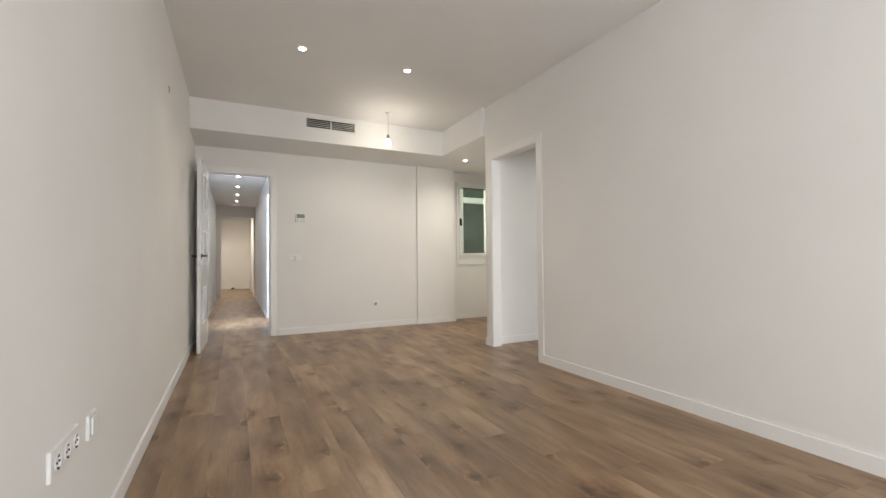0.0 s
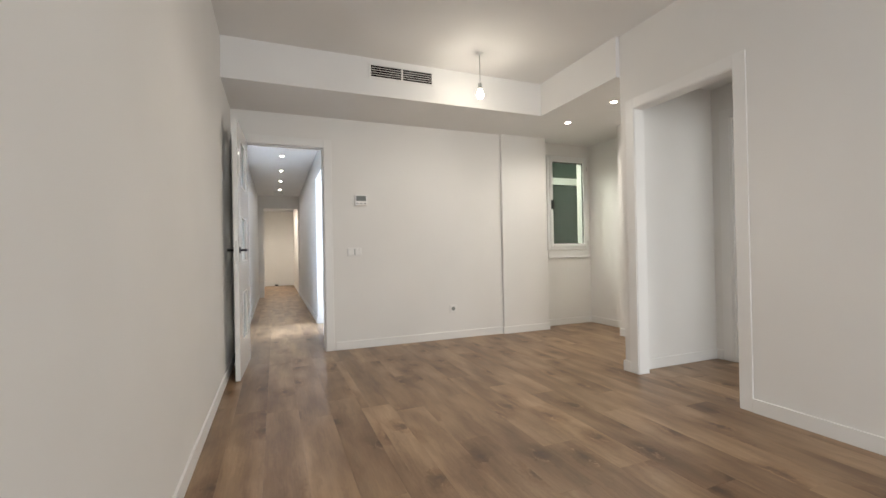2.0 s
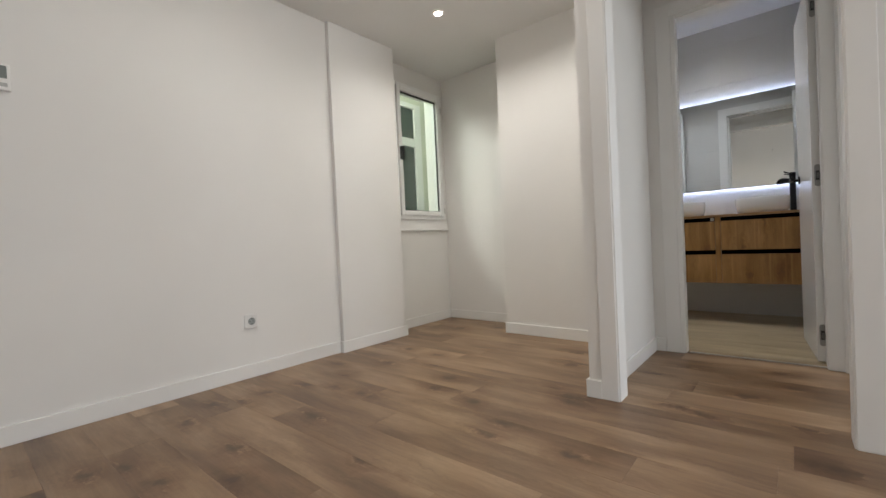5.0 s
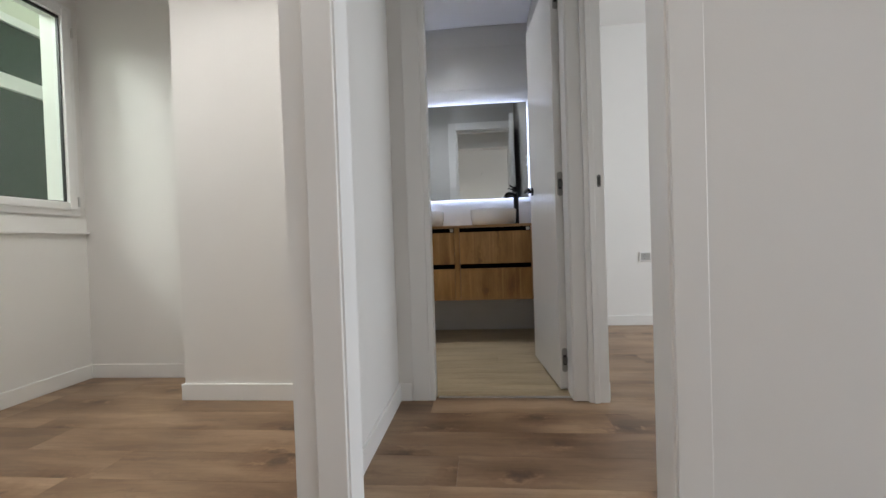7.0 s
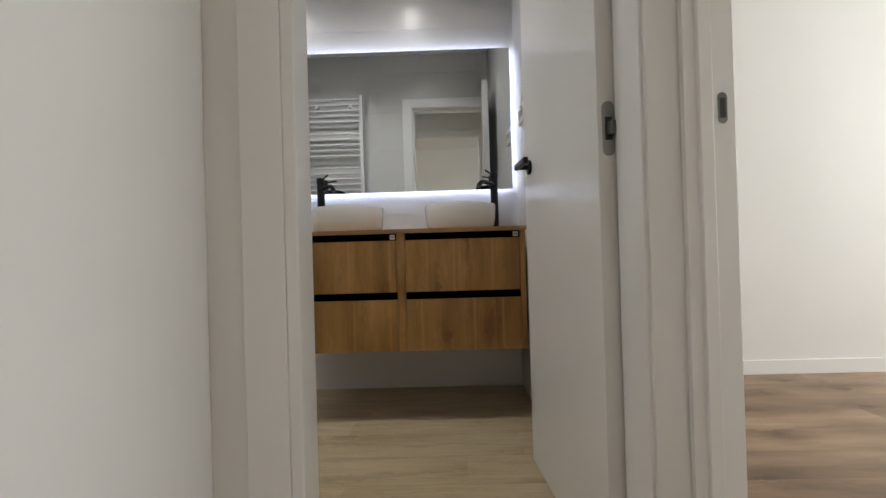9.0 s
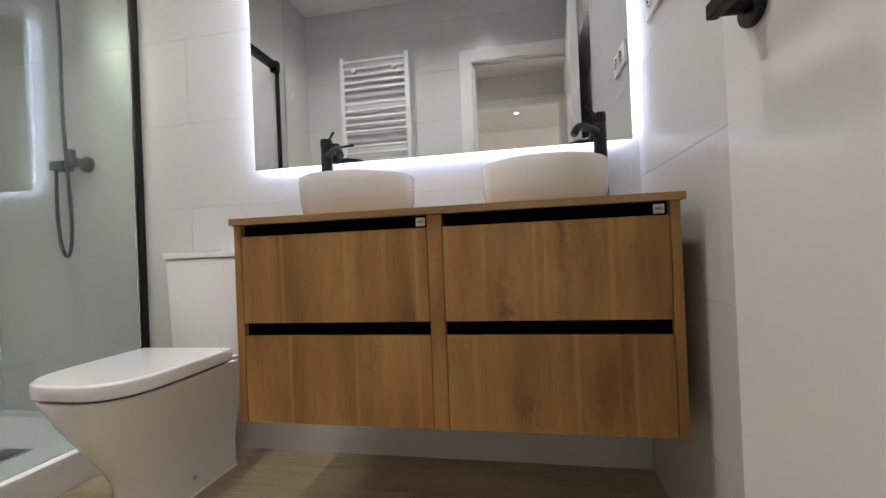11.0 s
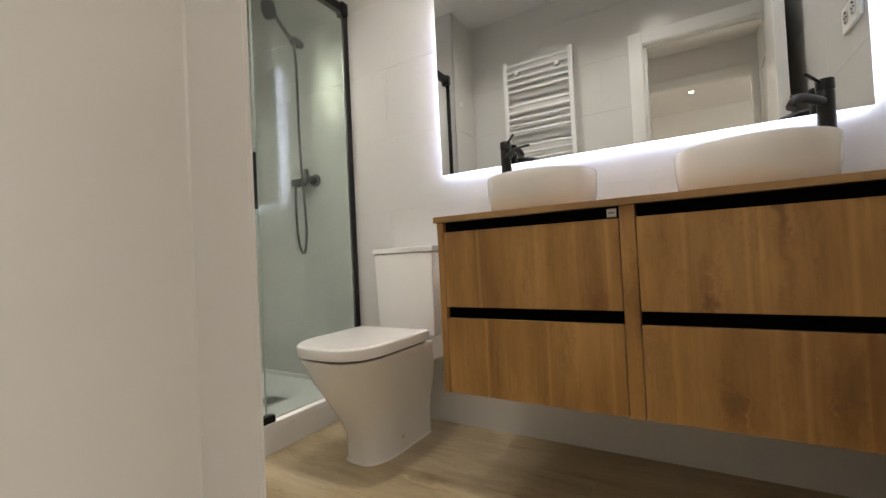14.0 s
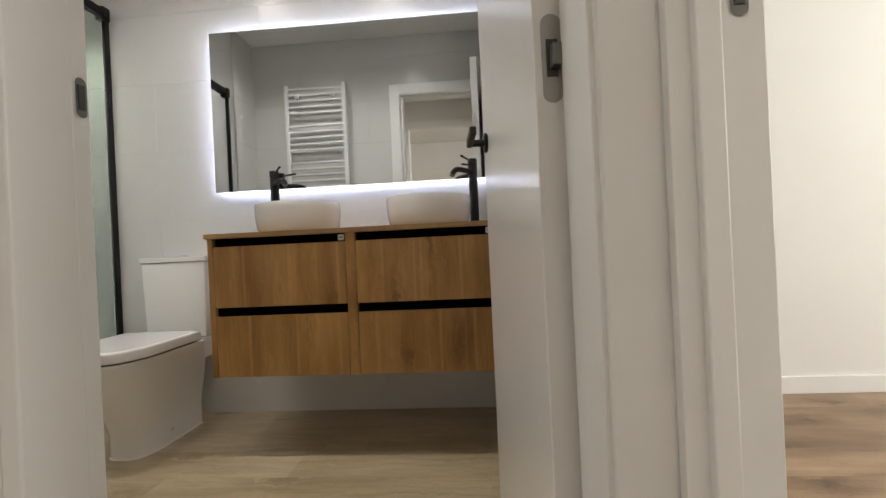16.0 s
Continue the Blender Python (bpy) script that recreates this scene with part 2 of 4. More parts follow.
def add_bar(bm, a, b, radius, segments=12, radius_b=None):
    a, b = Vector(a), Vector(b)
    m = Matrix.Translation((a + b) / 2) @ (b - a).to_track_quat("Z", "Y").to_matrix().to_4x4()
    bmesh.ops.create_cone(bm, cap_ends=True, segments=segments, radius1=radius, radius2=radius if radius_b is None else radius_b,
                          depth=(b - a).length, matrix=m)


def finish(name, bm, material, bevel=0.0, smooth=False):
    if bevel:
        edges = [e for e in bm.edges if e.is_manifold and e.calc_face_angle(0) > 0.6]
        bmesh.ops.bevel(bm, geom=edges, offset=bevel, segments=2, profile=0.5, affect="EDGES", clamp_overlap=True)
    bmesh.ops.recalc_face_normals(bm, faces=bm.faces)
    me = bpy.data.meshes.new(name)
    bm.to_mesh(me)
    bm.free()
    me.materials.append(material)
    if smooth:
        me.shade_auto_smooth = None if False else None
    return me


def smooth_mesh(me, angle=0.7):
    me.polygons.foreach_set("use_smooth", [True] * len(me.polygons))
    me.set_sharp_from_angle(angle=angle)
    return me


def part(name, bm, material, parent=None, label="", bevel=0.0, smooth=False):
    if bevel:
        edges = [e for e in bm.edges if e.is_manifold and e.calc_face_angle(0) > 0.6]
        bmesh.ops.bevel(bm, geom=edges, offset=bevel, segments=2, profile=0.5, affect="EDGES", clamp_overlap=True)
    bmesh.ops.recalc_face_normals(bm, faces=bm.faces)
    me = bpy.data.meshes.new(name)
    bm.to_mesh(me)
    bm.free()
    me.materials.append(material)
    if smooth:
        smooth_mesh(me)
    ob = new(name, me)
    if parent is not None:
        ob.parent = parent
    if label:
        ob["label"] = label
    return ob


def box(name, lo, hi, material, parent=None, label="", bevel=0.0, matrix=None):
    bm = bmesh.new()
    add_box(bm, lo, hi, matrix)
    return part(name, bm, material, parent, label, bevel)


def boxes(name, list_of, material, parent=None, label="", bevel=0.0):
    bm = bmesh.new()
    for lo, hi in list_of:
        add_box(bm, lo, hi)
    return part(name, bm, material, parent, label, bevel)


def empty(name, at, label, category, group="", kind="", turn=0.0):
    ob = new(name)
    ob.empty_display_size = 0.05
    ob.matrix_world = pose(*at, 0, 0, turn)
    return tagged(ob, label, category, group, kind)


def structure(ob, label, category):
    return tagged(ob, label, category, kind="structure")


def tube(name, points, radius, material, parent=None, label="", resolution=6):
    cu = bpy.data.curves.new(name, "CURVE")
    cu.dimensions, cu.bevel_depth, cu.bevel_resolution, cu.resolution_u = "3D", radius, 4, resolution
    cu.use_fill_caps = True
    sp = cu.splines.new("NURBS")
    sp.points.add(len(points) - 1)
    for p, co in zip(sp.points, points):
        p.co = (*co, 1)
    sp.use_endpoint_u, sp.order_u = True, min(4, len(points))
    tmp = bpy.data.objects.new(name, cu)
    me = bpy.data.meshes.new_from_object(tmp)
    bpy.data.objects.remove(tmp)
    me.materials.append(material)
    me.polygons.foreach_set("use_smooth", [True] * len(me.polygons))
    ob = new(name, me)
    if parent is not None:
        ob.parent = parent
    if label:
        ob["label"] = label
    return ob


def lathe(bm, profile, segments=40, matrix=None, squash=(1, 1)):
    rings = []
    for r, z in profile:
        ring = []
        for k in range(segments):
            a = 2 * math.pi * k / segments
            co = Vector((r * math.cos(a) * squash[0], r * math.sin(a) * squash[1], z))
            ring.append(bm.verts.new(matrix @ co if matrix is not None else co))
        rings.append(ring)
    for a, b in zip(rings, rings[1:]):
        for k in range(segments):
            bm.faces.new((a[k], a[(k + 1) % segments], b[(k + 1) % segments], b[k]))
    bm.faces.new(rings[0][::-1])
    bm.faces.new(rings[-1])


# ---- plan ----
WX, EX = -0.335, 2.755          # living room side walls
BACK, END = -2.2, 5.885         # living room window wall and far wall
NX, NY = 4.15, 6.04             # nook corner
BW0, BW1 = 3.785, 3.905         # bathroom door wall
BEDX = 5.54                     # bedroom far wall
BX = 5.435                      # bathroom and bedroom far wall
BR, BB = 3.12, 5.115             # bathroom side wall, shower front
SH, SX = 6.00, 4.235            # shower back wall, shower west end
CEILING, LOW, BATHC = 2.79, 2.45, 2.65
DH = 2.14                       # door openings
CX0, CX1, CEND, CFAR = -0.325, 0.615, 12.3, 16.2   # corridor walls, its lintel and the far end

# ---- walls ----
structure(boxes("wall_west", [((WX - 0.15, BACK - 0.15, 0), (WX, END + 0.1, 3.0))], WALL), "plain white painted long living room wall", "wall")
structure(boxes("wall_south", [((WX, BACK - 0.15, 0), (0.2, BACK, 3.0)), ((2.2, BACK - 0.15, 0), (EX, BACK, 3.0)),
                               ((0.2, BACK - 0.15, 2.4), (2.2, BACK, 3.0)), ((0.2, BACK - 0.15, 0), (2.2, BACK, 0.15))], WALL), "plain white wall with window opening behind", "wall")
structure(boxes("wall_north", [((WX, END, 0), (-0.25, END + 0.1, 3.0)), ((0.545, END, 0), (3.29, END + 0.1, 3.0)),
                               ((-0.25, END, DH + 0.02), (0.545, END + 0.1, 3.0))], WALL), "white end wall with corridor doorway", "wall")
structure(box("wall_pilaster", (2.64, END - 0.038, 0), (3.29, END, LOW), WALL, bevel=0.004), "shallow white pilaster on end wall", "wall")
structure(boxes("wall_east", [((EX, BACK, 0), (EX + 0.10, 3.10, 3.0)), ((EX, 3.10, DH + 0.015), (EX + 0.10, 3.925, 3.0)),
                              ((EX, 3.925, 0), (EX + 0.10, 4.05, 3.0))], WALL), "white wall with open doorway to small hall", "wall")
structure(box("wall_partition", (EX + 0.10, 3.995, 0), (BW0, 4.05, 3.0), WALL), "thin white partition between hall and nook", "wall")
structure(boxes("wall_nook_north", [((3.29, NY, 0), (3.47, NY + 0.2, 3.0)), ((4.10, NY, 0), (NX, NY + 0.2, 3.0)),
                                    ((3.47, NY, 0), (4.10, NY + 0.2, 1.02)), ((3.47, NY, 2.27), (4.10, NY + 0.2, 3.0)),
                                    ((3.19, END + 0.1, 0), (3.29, NY + 0.2, 3.0))], WALL), "white nook wall with window opening", "wall")
structure(boxes("wall_nook_east", [((NX, BB + 0.0105, 0), (SX - 0.0105, NY + 0.2, 3.0))], WALL), "white side wall of the nook", "wall")
structure(boxes("wall_bath_door", [((BW0, 3.853, 0), (BW1 - 0.0105, BB + 0.02, 3.0)), ((BW0, 3.075, DH + 0.015), (BW1 - 0.0105, 3.853, 3.0)),
                                   ((BW0, 3.075, 0), (BW1 - 0.0105, 3.13, 3.0)), ((BW1 - 0.0105, BB + 0.0105, 0), (NX, BB + 0.02, 3.0))], WALL), "white wall with bathroom doorway", "wall")
structure(boxes("wall_bath_south", [((BW1, 2.985, 0), (BX, BR - 0.01, 3.0))], WALL), "wall between bathroom and bedroom", "wall")
structure(boxes("wall_bed_door", [((EX + 0.10, 2.985, 0), (2.888, 3.075, 3.0)), ((2.888, 2.985, DH + 0.015), (BW0, 3.075, 3.0))], WALL), "white hall wall with bedroom doorway", "wall")
structure(boxes("wall_far_east", [((BX + 0.01, 2.985, 0), (BX + 0.27, SH + 0.15, 3.0)), ((BEDX, -1.1, 0), (BEDX + 0.145, 2.985, 3.0))], WALL), "white outer wall", "wall")
structure(boxes("wall_shower_north", [((SX - 0.02, SH + 0.01, 0), (4.48, SH + 0.2, 3.0)), ((4.94, SH + 0.01, 0), (BX + 0.15, SH + 0.2, 3.0)),
                                      ((4.48, SH + 0.01, 0), (4.94, SH + 0.2, 1.66)), ((4.48, SH + 0.01, 2.42), (4.94, SH + 0.2, 3.0))], WALL), "shower outer wall with window opening", "wall")
structure(boxes("wall_bedroom_south", [((EX + 0.10, -1.1, 0), (3.2, -1.0, 3.0)), ((5.0, -1.1, 0), (BEDX, -1.0, 3.0)),
                                       ((3.2, -1.1, 0), (5.0, -1.0, 0.9)), ((3.2, -1.1, 2.4), (5.0, -1.0, 3.0))], WALL), "bedroom window wall", "wall")
# corridor beyond the end wall
structure(boxes("wall_corridor_west", [((CX0 - 0.1, END + 0.1, 0), (CX0, CFAR + 0.1, 3.0))], WALL), "white corridor wall", "wall")
structure(boxes("wall_corridor_east", [((CX1, END + 0.1, 0), (CX1 + 0.1, 6.88, 3.0)), ((CX1, 7.76, 0), (CX1 + 0.1, CFAR + 0.1, 3.0)),
                                       ((CX1, 6.88, 2.12), (CX1 + 0.1, 7.76, 3.0))], WALL), "white corridor wall with side doorway", "wall")
structure(boxes("wall_corridor_lintel", [((CX0, CEND, DH), (CX1, CEND + 0.1, 3.0)), ((CX0, CEND, 0), (-0.205, CEND + 0.1, DH)), ((0.575, CEND, 0), (CX1, CEND + 0.1, DH))], WALL), "white lintel and jambs across the corridor", "wall")
structure(box("wall_corridor_end", (CX0, CFAR, 0), (CX1, CFAR + 0.1, 3.0), WALL), "plain white wall at the end of the corridor", "wall")
structure(boxes("wall_side_room", [((CX1 + 0.1, 6.2, 0), (2.7, 6.3, 3.0)), ((CX1 + 0.1, 8.4, 0), (2.7, 8.5, 3.0)), ((2.7, 6.2, 0), (2.8, 8.5, 3.0))], WALL), "plain walls of a side room", "wall")

# ---- ceilings ----
structure(box("ceiling_living", (WX - 0.1, BACK - 0.1, CEILING), (EX + 0.05, 5.12, CEILING + 0.1), CEIL), "flat white living room ceiling", "ceiling")
structure(boxes("ceiling_soffit", [((WX, 5.11, LOW), (2.715, END, CEILING + 0.1)), ((2.715, 4.05, LOW), (BW0, NY, CEILING + 0.1)), ((BW0, BB + 0.02, LOW), (NX, NY, CEILING + 0.1))], CEIL), "lowered white plasterboard soffit", "ceiling")
structure(box("ceiling_hall", (EX + 0.10, 2.0, LOW), (BW0, 3.995, LOW + 0.1), CEIL), "white hall ceiling", "ceiling")
structure(box("ceiling_bath", (BW1, BR - 0.01, BATHC), (BX, SH + 0.01, BATHC + 0.1), CEIL), "white bathroom ceiling", "ceiling")
structure(box("ceiling_bedroom", (EX + 0.10, -1.0, 2.62), (BEDX, 2.985, 2.72), CEIL), "white bedroom ceiling", "ceiling")
structure(box("ceiling_corridor", (CX0, END + 0.1, LOW), (CX1, CFAR, LOW + 0.1), CEIL), "white corridor ceiling", "ceiling")
structure(box("ceiling_side_room", (CX1 + 0.1, 6.3, 2.6), (2.7, 8.4, 2.7), CEIL), "white side room ceiling", "ceiling")


# ---- trim ----
def baseboard(a, b, side, height=0.085):
    """A skirting from a to b on the floor; side: the way it stands out from its wall."""
    (x0, y0), (x1, y1) = a, b
    t = 0.013
    lo = (min(x0, x1, x0 + side[0] * t, x1 + side[0] * t), min(y0, y1, y0 + side[1] * t, y1 + side[1] * t), 0.0)
    hi = (max(x0, x1, x0 + side[0] * t, x1 + side[0] * t), max(y0, y1, y0 + side[1] * t, y1 + side[1] * t), height)
    structure(box("baseboard", lo, hi, TRIM, bevel=0.002), "low white lacquered skirting board", "baseboard")


for a, b, side in [
    ((WX, BACK), (WX, 5.86), (1, 0)), ((EX, BACK), (EX, 3.04), (-1, 0)), ((0.635, END), (2.64, END), (0, -1)),
    ((2.627, END - 0.038), (3.303, END - 0.038), (0, -1)), ((2.64, END - 0.038), (2.64, END - 0.012), (-1, 0)), ((3.29, END - 0.038), (3.29, NY), (1, 0)),
    ((3.303, NY), (NX - 0.013, NY), (0, -1)), ((NX, BB + 0.02), (NX, NY), (-1, 0)), ((BW0, 4.063), (BW0, BB + 0.033), (-1, 0)), ((BW0, BB + 0.02), (NX - 0.013, BB + 0.02), (0, 1)),
    ((EX + 0.0, 4.05), (BW0, 4.05), (0, 1)), ((EX + 0.125, 3.995), (BW0 - 0.013, 3.995), (0, -1)), ((BW0, 3.928), (BW0, 3.995), (-1, 0)), ((EX, 3.99), (EX, 4.063), (-1, 0)),
    ((BEDX, -1.0), (BEDX, 2.985), (-1, 0)), ((BW0, 2.985), (BEDX - 0.013, 2.985), (0, -1)), ((CX0, END + 0.12), (CX0, CEND), (1, 0)), ((CX0, CEND + 0.1), (CX0, CFAR), (1, 0)), ((CX1, END + 0.12), (CX1, 6.87), (-1, 0)),
    ((CX1, 7.77), (CX1, CEND), (-1, 0)), ((CX1, CEND + 0.1), (CX1, CFAR), (-1, 0)), ((CX0 + 0.013, CFAR), (CX1 - 0.013, CFAR), (0, -1)),
]:
    baseboard(a, b, side)


def door_trim(name, axis, face0, face1, a, b, top, label, width=0.085, stop=None, sides=(True, True)):
    """Lining and casings of an opening a..b in a wall between face0 and face1; axis: the way the wall is crossed ('x' or 'y')."""
    out, lining = 0.010, 0.015

    def put(u0, u1, v0, v1, z0, z1):
        return ((u0, v0, z0), (u1, v1, z1)) if axis == "x" else ((v0, u0, z0), (v1, u1, z1))

    root = empty(name, (0, 0, 0), label, "door frame", kind="structure")
    boxes("lining", [put(face0 - 0.002, face1 + 0.002, a - lining, a, 0, top), put(face0 - 0.002, face1 + 0.002, b, b + lining, 0, top),
                     put(face0 - 0.002, face1 + 0.002, a - lining, b + lining, top, top + lining)], TRIM, root, bevel=0.0015)
    for on, f, d in ((sides[0], face0, -1), (sides[1], face1, 1)):
        if not on:
            continue
        lo, hi = sorted((f, f + d * out))
        r = 0.006
        boxes("casing", [put(lo, hi, a - width, a - r, 0, top + width), put(lo, hi, b + r, b + width, 0, top + width),
                         put(lo, hi, a - r, b + r, top + r, top + width)], TRIM, root, bevel=0.003)
    if stop:
        s0, s1 = stop
        boxes("stop", [put(s0, s1, a, a + 0.012, 0, top), put(s0, s1, b - 0.012, b, 0, top), put(s0, s1, a + 0.012, b - 0.012, top - 0.012, top)], TRIM, root, bevel=0.002)
    return root


door_trim("door_frame_corridor", "y", END, END + 0.10, -0.235, 0.53, DH - 0.01, "white lacquered corridor door frame", stop=(END + 0.05, END + 0.08))
door_trim("door_frame_opening", "x", EX, EX + 0.10, 3.126, 3.905, DH, "white lacquered lining of a doorway without door", 0.085)
bath_frame = door_trim("door_frame_bath", "x", BW0, BW1, 3.146, 3.832, DH, "white lacquered bathroom door frame with steel strike", 0.09)
boxes("rebate", [((BW0 - 0.008, 3.812, 0), (BW0 + 0.078, 3.8378, DH)), ((BW0 + 0.0, 3.146, DH - 0.012), (BW0 + 0.078, 3.812, DH))], TRIM, bath_frame, bevel=0.003)
bed_frame = door_trim("door_frame_bedroom", "y", 2.985, 3.075, 2.905, 3.758, DH, "white lacquered bedroom door frame with steel strike", 0.07, sides=(False, False), stop=(3.03, 3.055))


# ---- windows and light well ----
def window_nook():
    root = empty("window_1", (0, NY, 0), "white casement window with black handle onto light well", "window", kind="structure")
    y0 = -0.022
    f = 0.055
    x0, x1, z0, z1 = 3.43, 4.10, 1.015, 2.28
    boxes("frame", [((x0, y0, z0), (x0 + f, 0.06, z1)), ((x1 - f, y0, z0), (x1, 0.06, z1)), ((x0 + f, y0, z0), (x1 - f, 0.06, z0 + f)), ((x0 + f, y0, z1 - f), (x1 - f, 0.06, z1))], PVC, root, bevel=0.004)
    g = 0.045
    a0, a1, c0, c1 = x0 + 0.035, x1 - 0.035, z0 + 0.035, z1 - 0.035
    boxes("sash", [((a0, y0 - 0.018, c0), (a0 + g, 0.03, c1)), ((a1 - g, y0 - 0.018, c0), (a1, 0.03, c1)), ((a0 + g, y0 - 0.018, c0), (a1 - g, 0.03, c0 + g)), ((a0 + g, y0 - 0.018, c1 - g), (a1 - g, 0.03, c1))], PVC, root, bevel=0.005)
    s = 0.006
    b0, b1, e0, e1 = a0 + g, a1 - g, c0 + g, c1 - g
    boxes("gasket", [((b0, -0.020, e0), (b0 + s, 0.0, e1)), ((b1 - s, -0.020, e0), (b1, 0.0, e1)), ((b0 + s, -0.020, e0), (b1 - s, 0.0, e0 + s)), ((b0 + s, -0.020, e1 - s * 2), (b1 - s, 0.0, e1))], SEAL, root, "black rubber gasket")
    p = box("pane", (b0 + 0.002, -0.012, e0 + 0.002), (b1 - 0.002, -0.006, e1 - 0.002), PANE, root)
    p.visible_shadow = False
    box("handle_plate", (a0 + 0.008, y0 - 0.028, 1.56), (a0 + 0.036, y0 - 0.018, 1.68), BLACK, root, "black handle", bevel=0.003)
    bm = bmesh.new()
    add_box(bm, (a0 + 0.012, y0 - 0.062, 1.55), (a0 + 0.032, y0 - 0.046, 1.665))
    add_box(bm, (a0 + 0.014, y0 - 0.05, 1.64), (a0 + 0.030, y0 - 0.026, 1.66))
    part("handle", bm, BLACK, root, "black handle", bevel=0.004)
    for z in (1.10, 2.12):
        bm = bmesh.new()
        add_bar(bm, (x1 - 0.028, y0 - 0.022, z - 0.03), (x1 - 0.028, y0 - 0.022, z + 0.03), 0.006)
        part("hinge", bm, CHROME, root, "small metal hinge")
    box("window_sill", (3.435, -0.03, 0.905), (NX - 0.002, 0.002, 0.92), TRIM, root, bevel=0.003)
    box("apron", (3.44, -0.012, 0.92), (NX - 0.004, 0.002, 1.0), TRIM, root, bevel=0.002)


def window_bath():
    root = empty("window_2", (0, SH, 0), "white casement window above the shower", "window", kind="structure")
    x0, x1, z0, z1, f = 4.45, 4.965, 1.607, 2.44, 0.06
    boxes("frame", [((x0, -0.03, z0), (x0 + f, 0.05, z1)), ((x1 - f, -0.03, z0), (x1, 0.05, z1)), ((x0 + f, -0.03, z0), (x1 - f, 0.05, z0 + f)), ((x0 + f, -0.03, z1 - f), (x1 - f, 0.05, z1))], PVC, root, bevel=0.004)
    a0, a1, c0, c1, g = x0 + 0.045, x1 - 0.045, z0 + 0.045, z1 - 0.045, 0.075
    boxes("sash", [((a0, -0.048, c0), (a0 + g, 0.02, c1)), ((a1 - g, -0.048, c0), (a1, 0.02, c1)), ((a0 + g, -0.048, c0), (a1 - g, 0.02, c0 + g)), ((a0 + g, -0.048, c1 - g), (a1 - g, 0.02, c1))], PVC, root, bevel=0.006)
    b0, b1, e0, e1, s = a0 + g, a1 - g, c0 + g, c1 - g, 0.005
    boxes("gasket", [((b0, -0.045, e0), (b0 + s, 0.0, e1)), ((b1 - s, -0.045, e0), (b1, 0.0, e1)), ((b0 + s, -0.045, e0), (b1 - s, 0.0, e0 + s)), ((b0 + s, -0.045, e1 - s), (b1 - s, 0.0, e1))], SEAL, root, "black rubber gasket")
    p = box("pane", (b0 + 0.002, -0.02, e0 + 0.002), (b1 - 0.002, -0.014, e1 - 0.002), SATIN, root)
    p.visible_shadow = False
    bm = bmesh.new()
    add_bar(bm, (x1 - 0.035, -0.05, 1.665), (x1 - 0.035, -0.05, 1.735), 0.006)
    add_box(bm, (x1 - 0.04, -0.05, 1.668), (x1 - 0.018, -0.03, 1.676))
    add_box(bm, (x1 - 0.04, -0.05, 1.722), (x1 - 0.018, -0.03, 1.73))
    part("hinge", bm, CHROME, root, "small metal hinge")


window_nook()
window_bath()
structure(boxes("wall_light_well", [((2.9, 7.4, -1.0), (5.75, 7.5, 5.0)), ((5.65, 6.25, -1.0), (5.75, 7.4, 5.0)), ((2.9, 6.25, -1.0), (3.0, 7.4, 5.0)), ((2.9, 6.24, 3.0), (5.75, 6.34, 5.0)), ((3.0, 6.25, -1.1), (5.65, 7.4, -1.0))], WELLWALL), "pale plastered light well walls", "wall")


def well_window():
    root = empty("window_3", (0, 7.4, 0), "white framed neighbouring window with dark panes", "window", kind="structure")
    boxes("frame", [((4.22, -0.06, 0.8), (4.30, 0.0, 2.75)), ((5.12, -0.06, 0.8), (5.25, 0.0, 2.75)), ((4.30, -0.06, 2.14), (5.12, 0.0, 2.26)), ((4.30, -0.06, 2.68), (5.12, 0.0, 2.75)), ((4.30, -0.06, 0.8), (5.12, 0.0, 0.88))], PVC, root, bevel=0.006)
    box("pane", (4.30, -0.03, 2.26), (5.12, -0.02, 2.68), DARKPANE, root)
    box("pane", (4.30, -0.03, 0.88), (5.12, -0.02, 2.14), DARKPANE, root)


well_window()


# ---- lamps ----
def make_downlight():
    root = empty("downlight", (0, 0, 0), "small round recessed white downlight, lit", "downlight", "downlights")
    bm = bmesh.new()
    lathe(bm, [(0.028, -0.001), (0.029, -0.004), (0.043, -0.006), (0.046, -0.003), (0.046, 0.0)], 28)
    part("rim", bm, PLASTIC, root, smooth=True)
    bm = bmesh.new()
    bmesh.ops.create_circle(bm, cap_ends=True, segments=24, radius=0.027, matrix=Matrix.Translation((0, 0, -0.0065)))
    part("lens", bm, LAMPGLOW, root, "glowing lens")
    return root


def downlight(first, at, watts, color, spread=2.2):
    ob = first if first.get("used") is None else copy_thing(first, pose(*at))
    if ob is first:
        first["used"] = 1
        ob.matrix_world = pose(*at)
    d = bpy.data.lights.new("downlight_lamp", "SPOT")
    d.energy, d.color, d.spot_size, d.spot_blend, d.shadow_soft_size = watts, color, spread, 0.8, 0.04
    lamp = new("downlight_lamp", d)
    lamp.matrix_world = pose(at[0], at[1], at[2] - 0.012)
    return ob


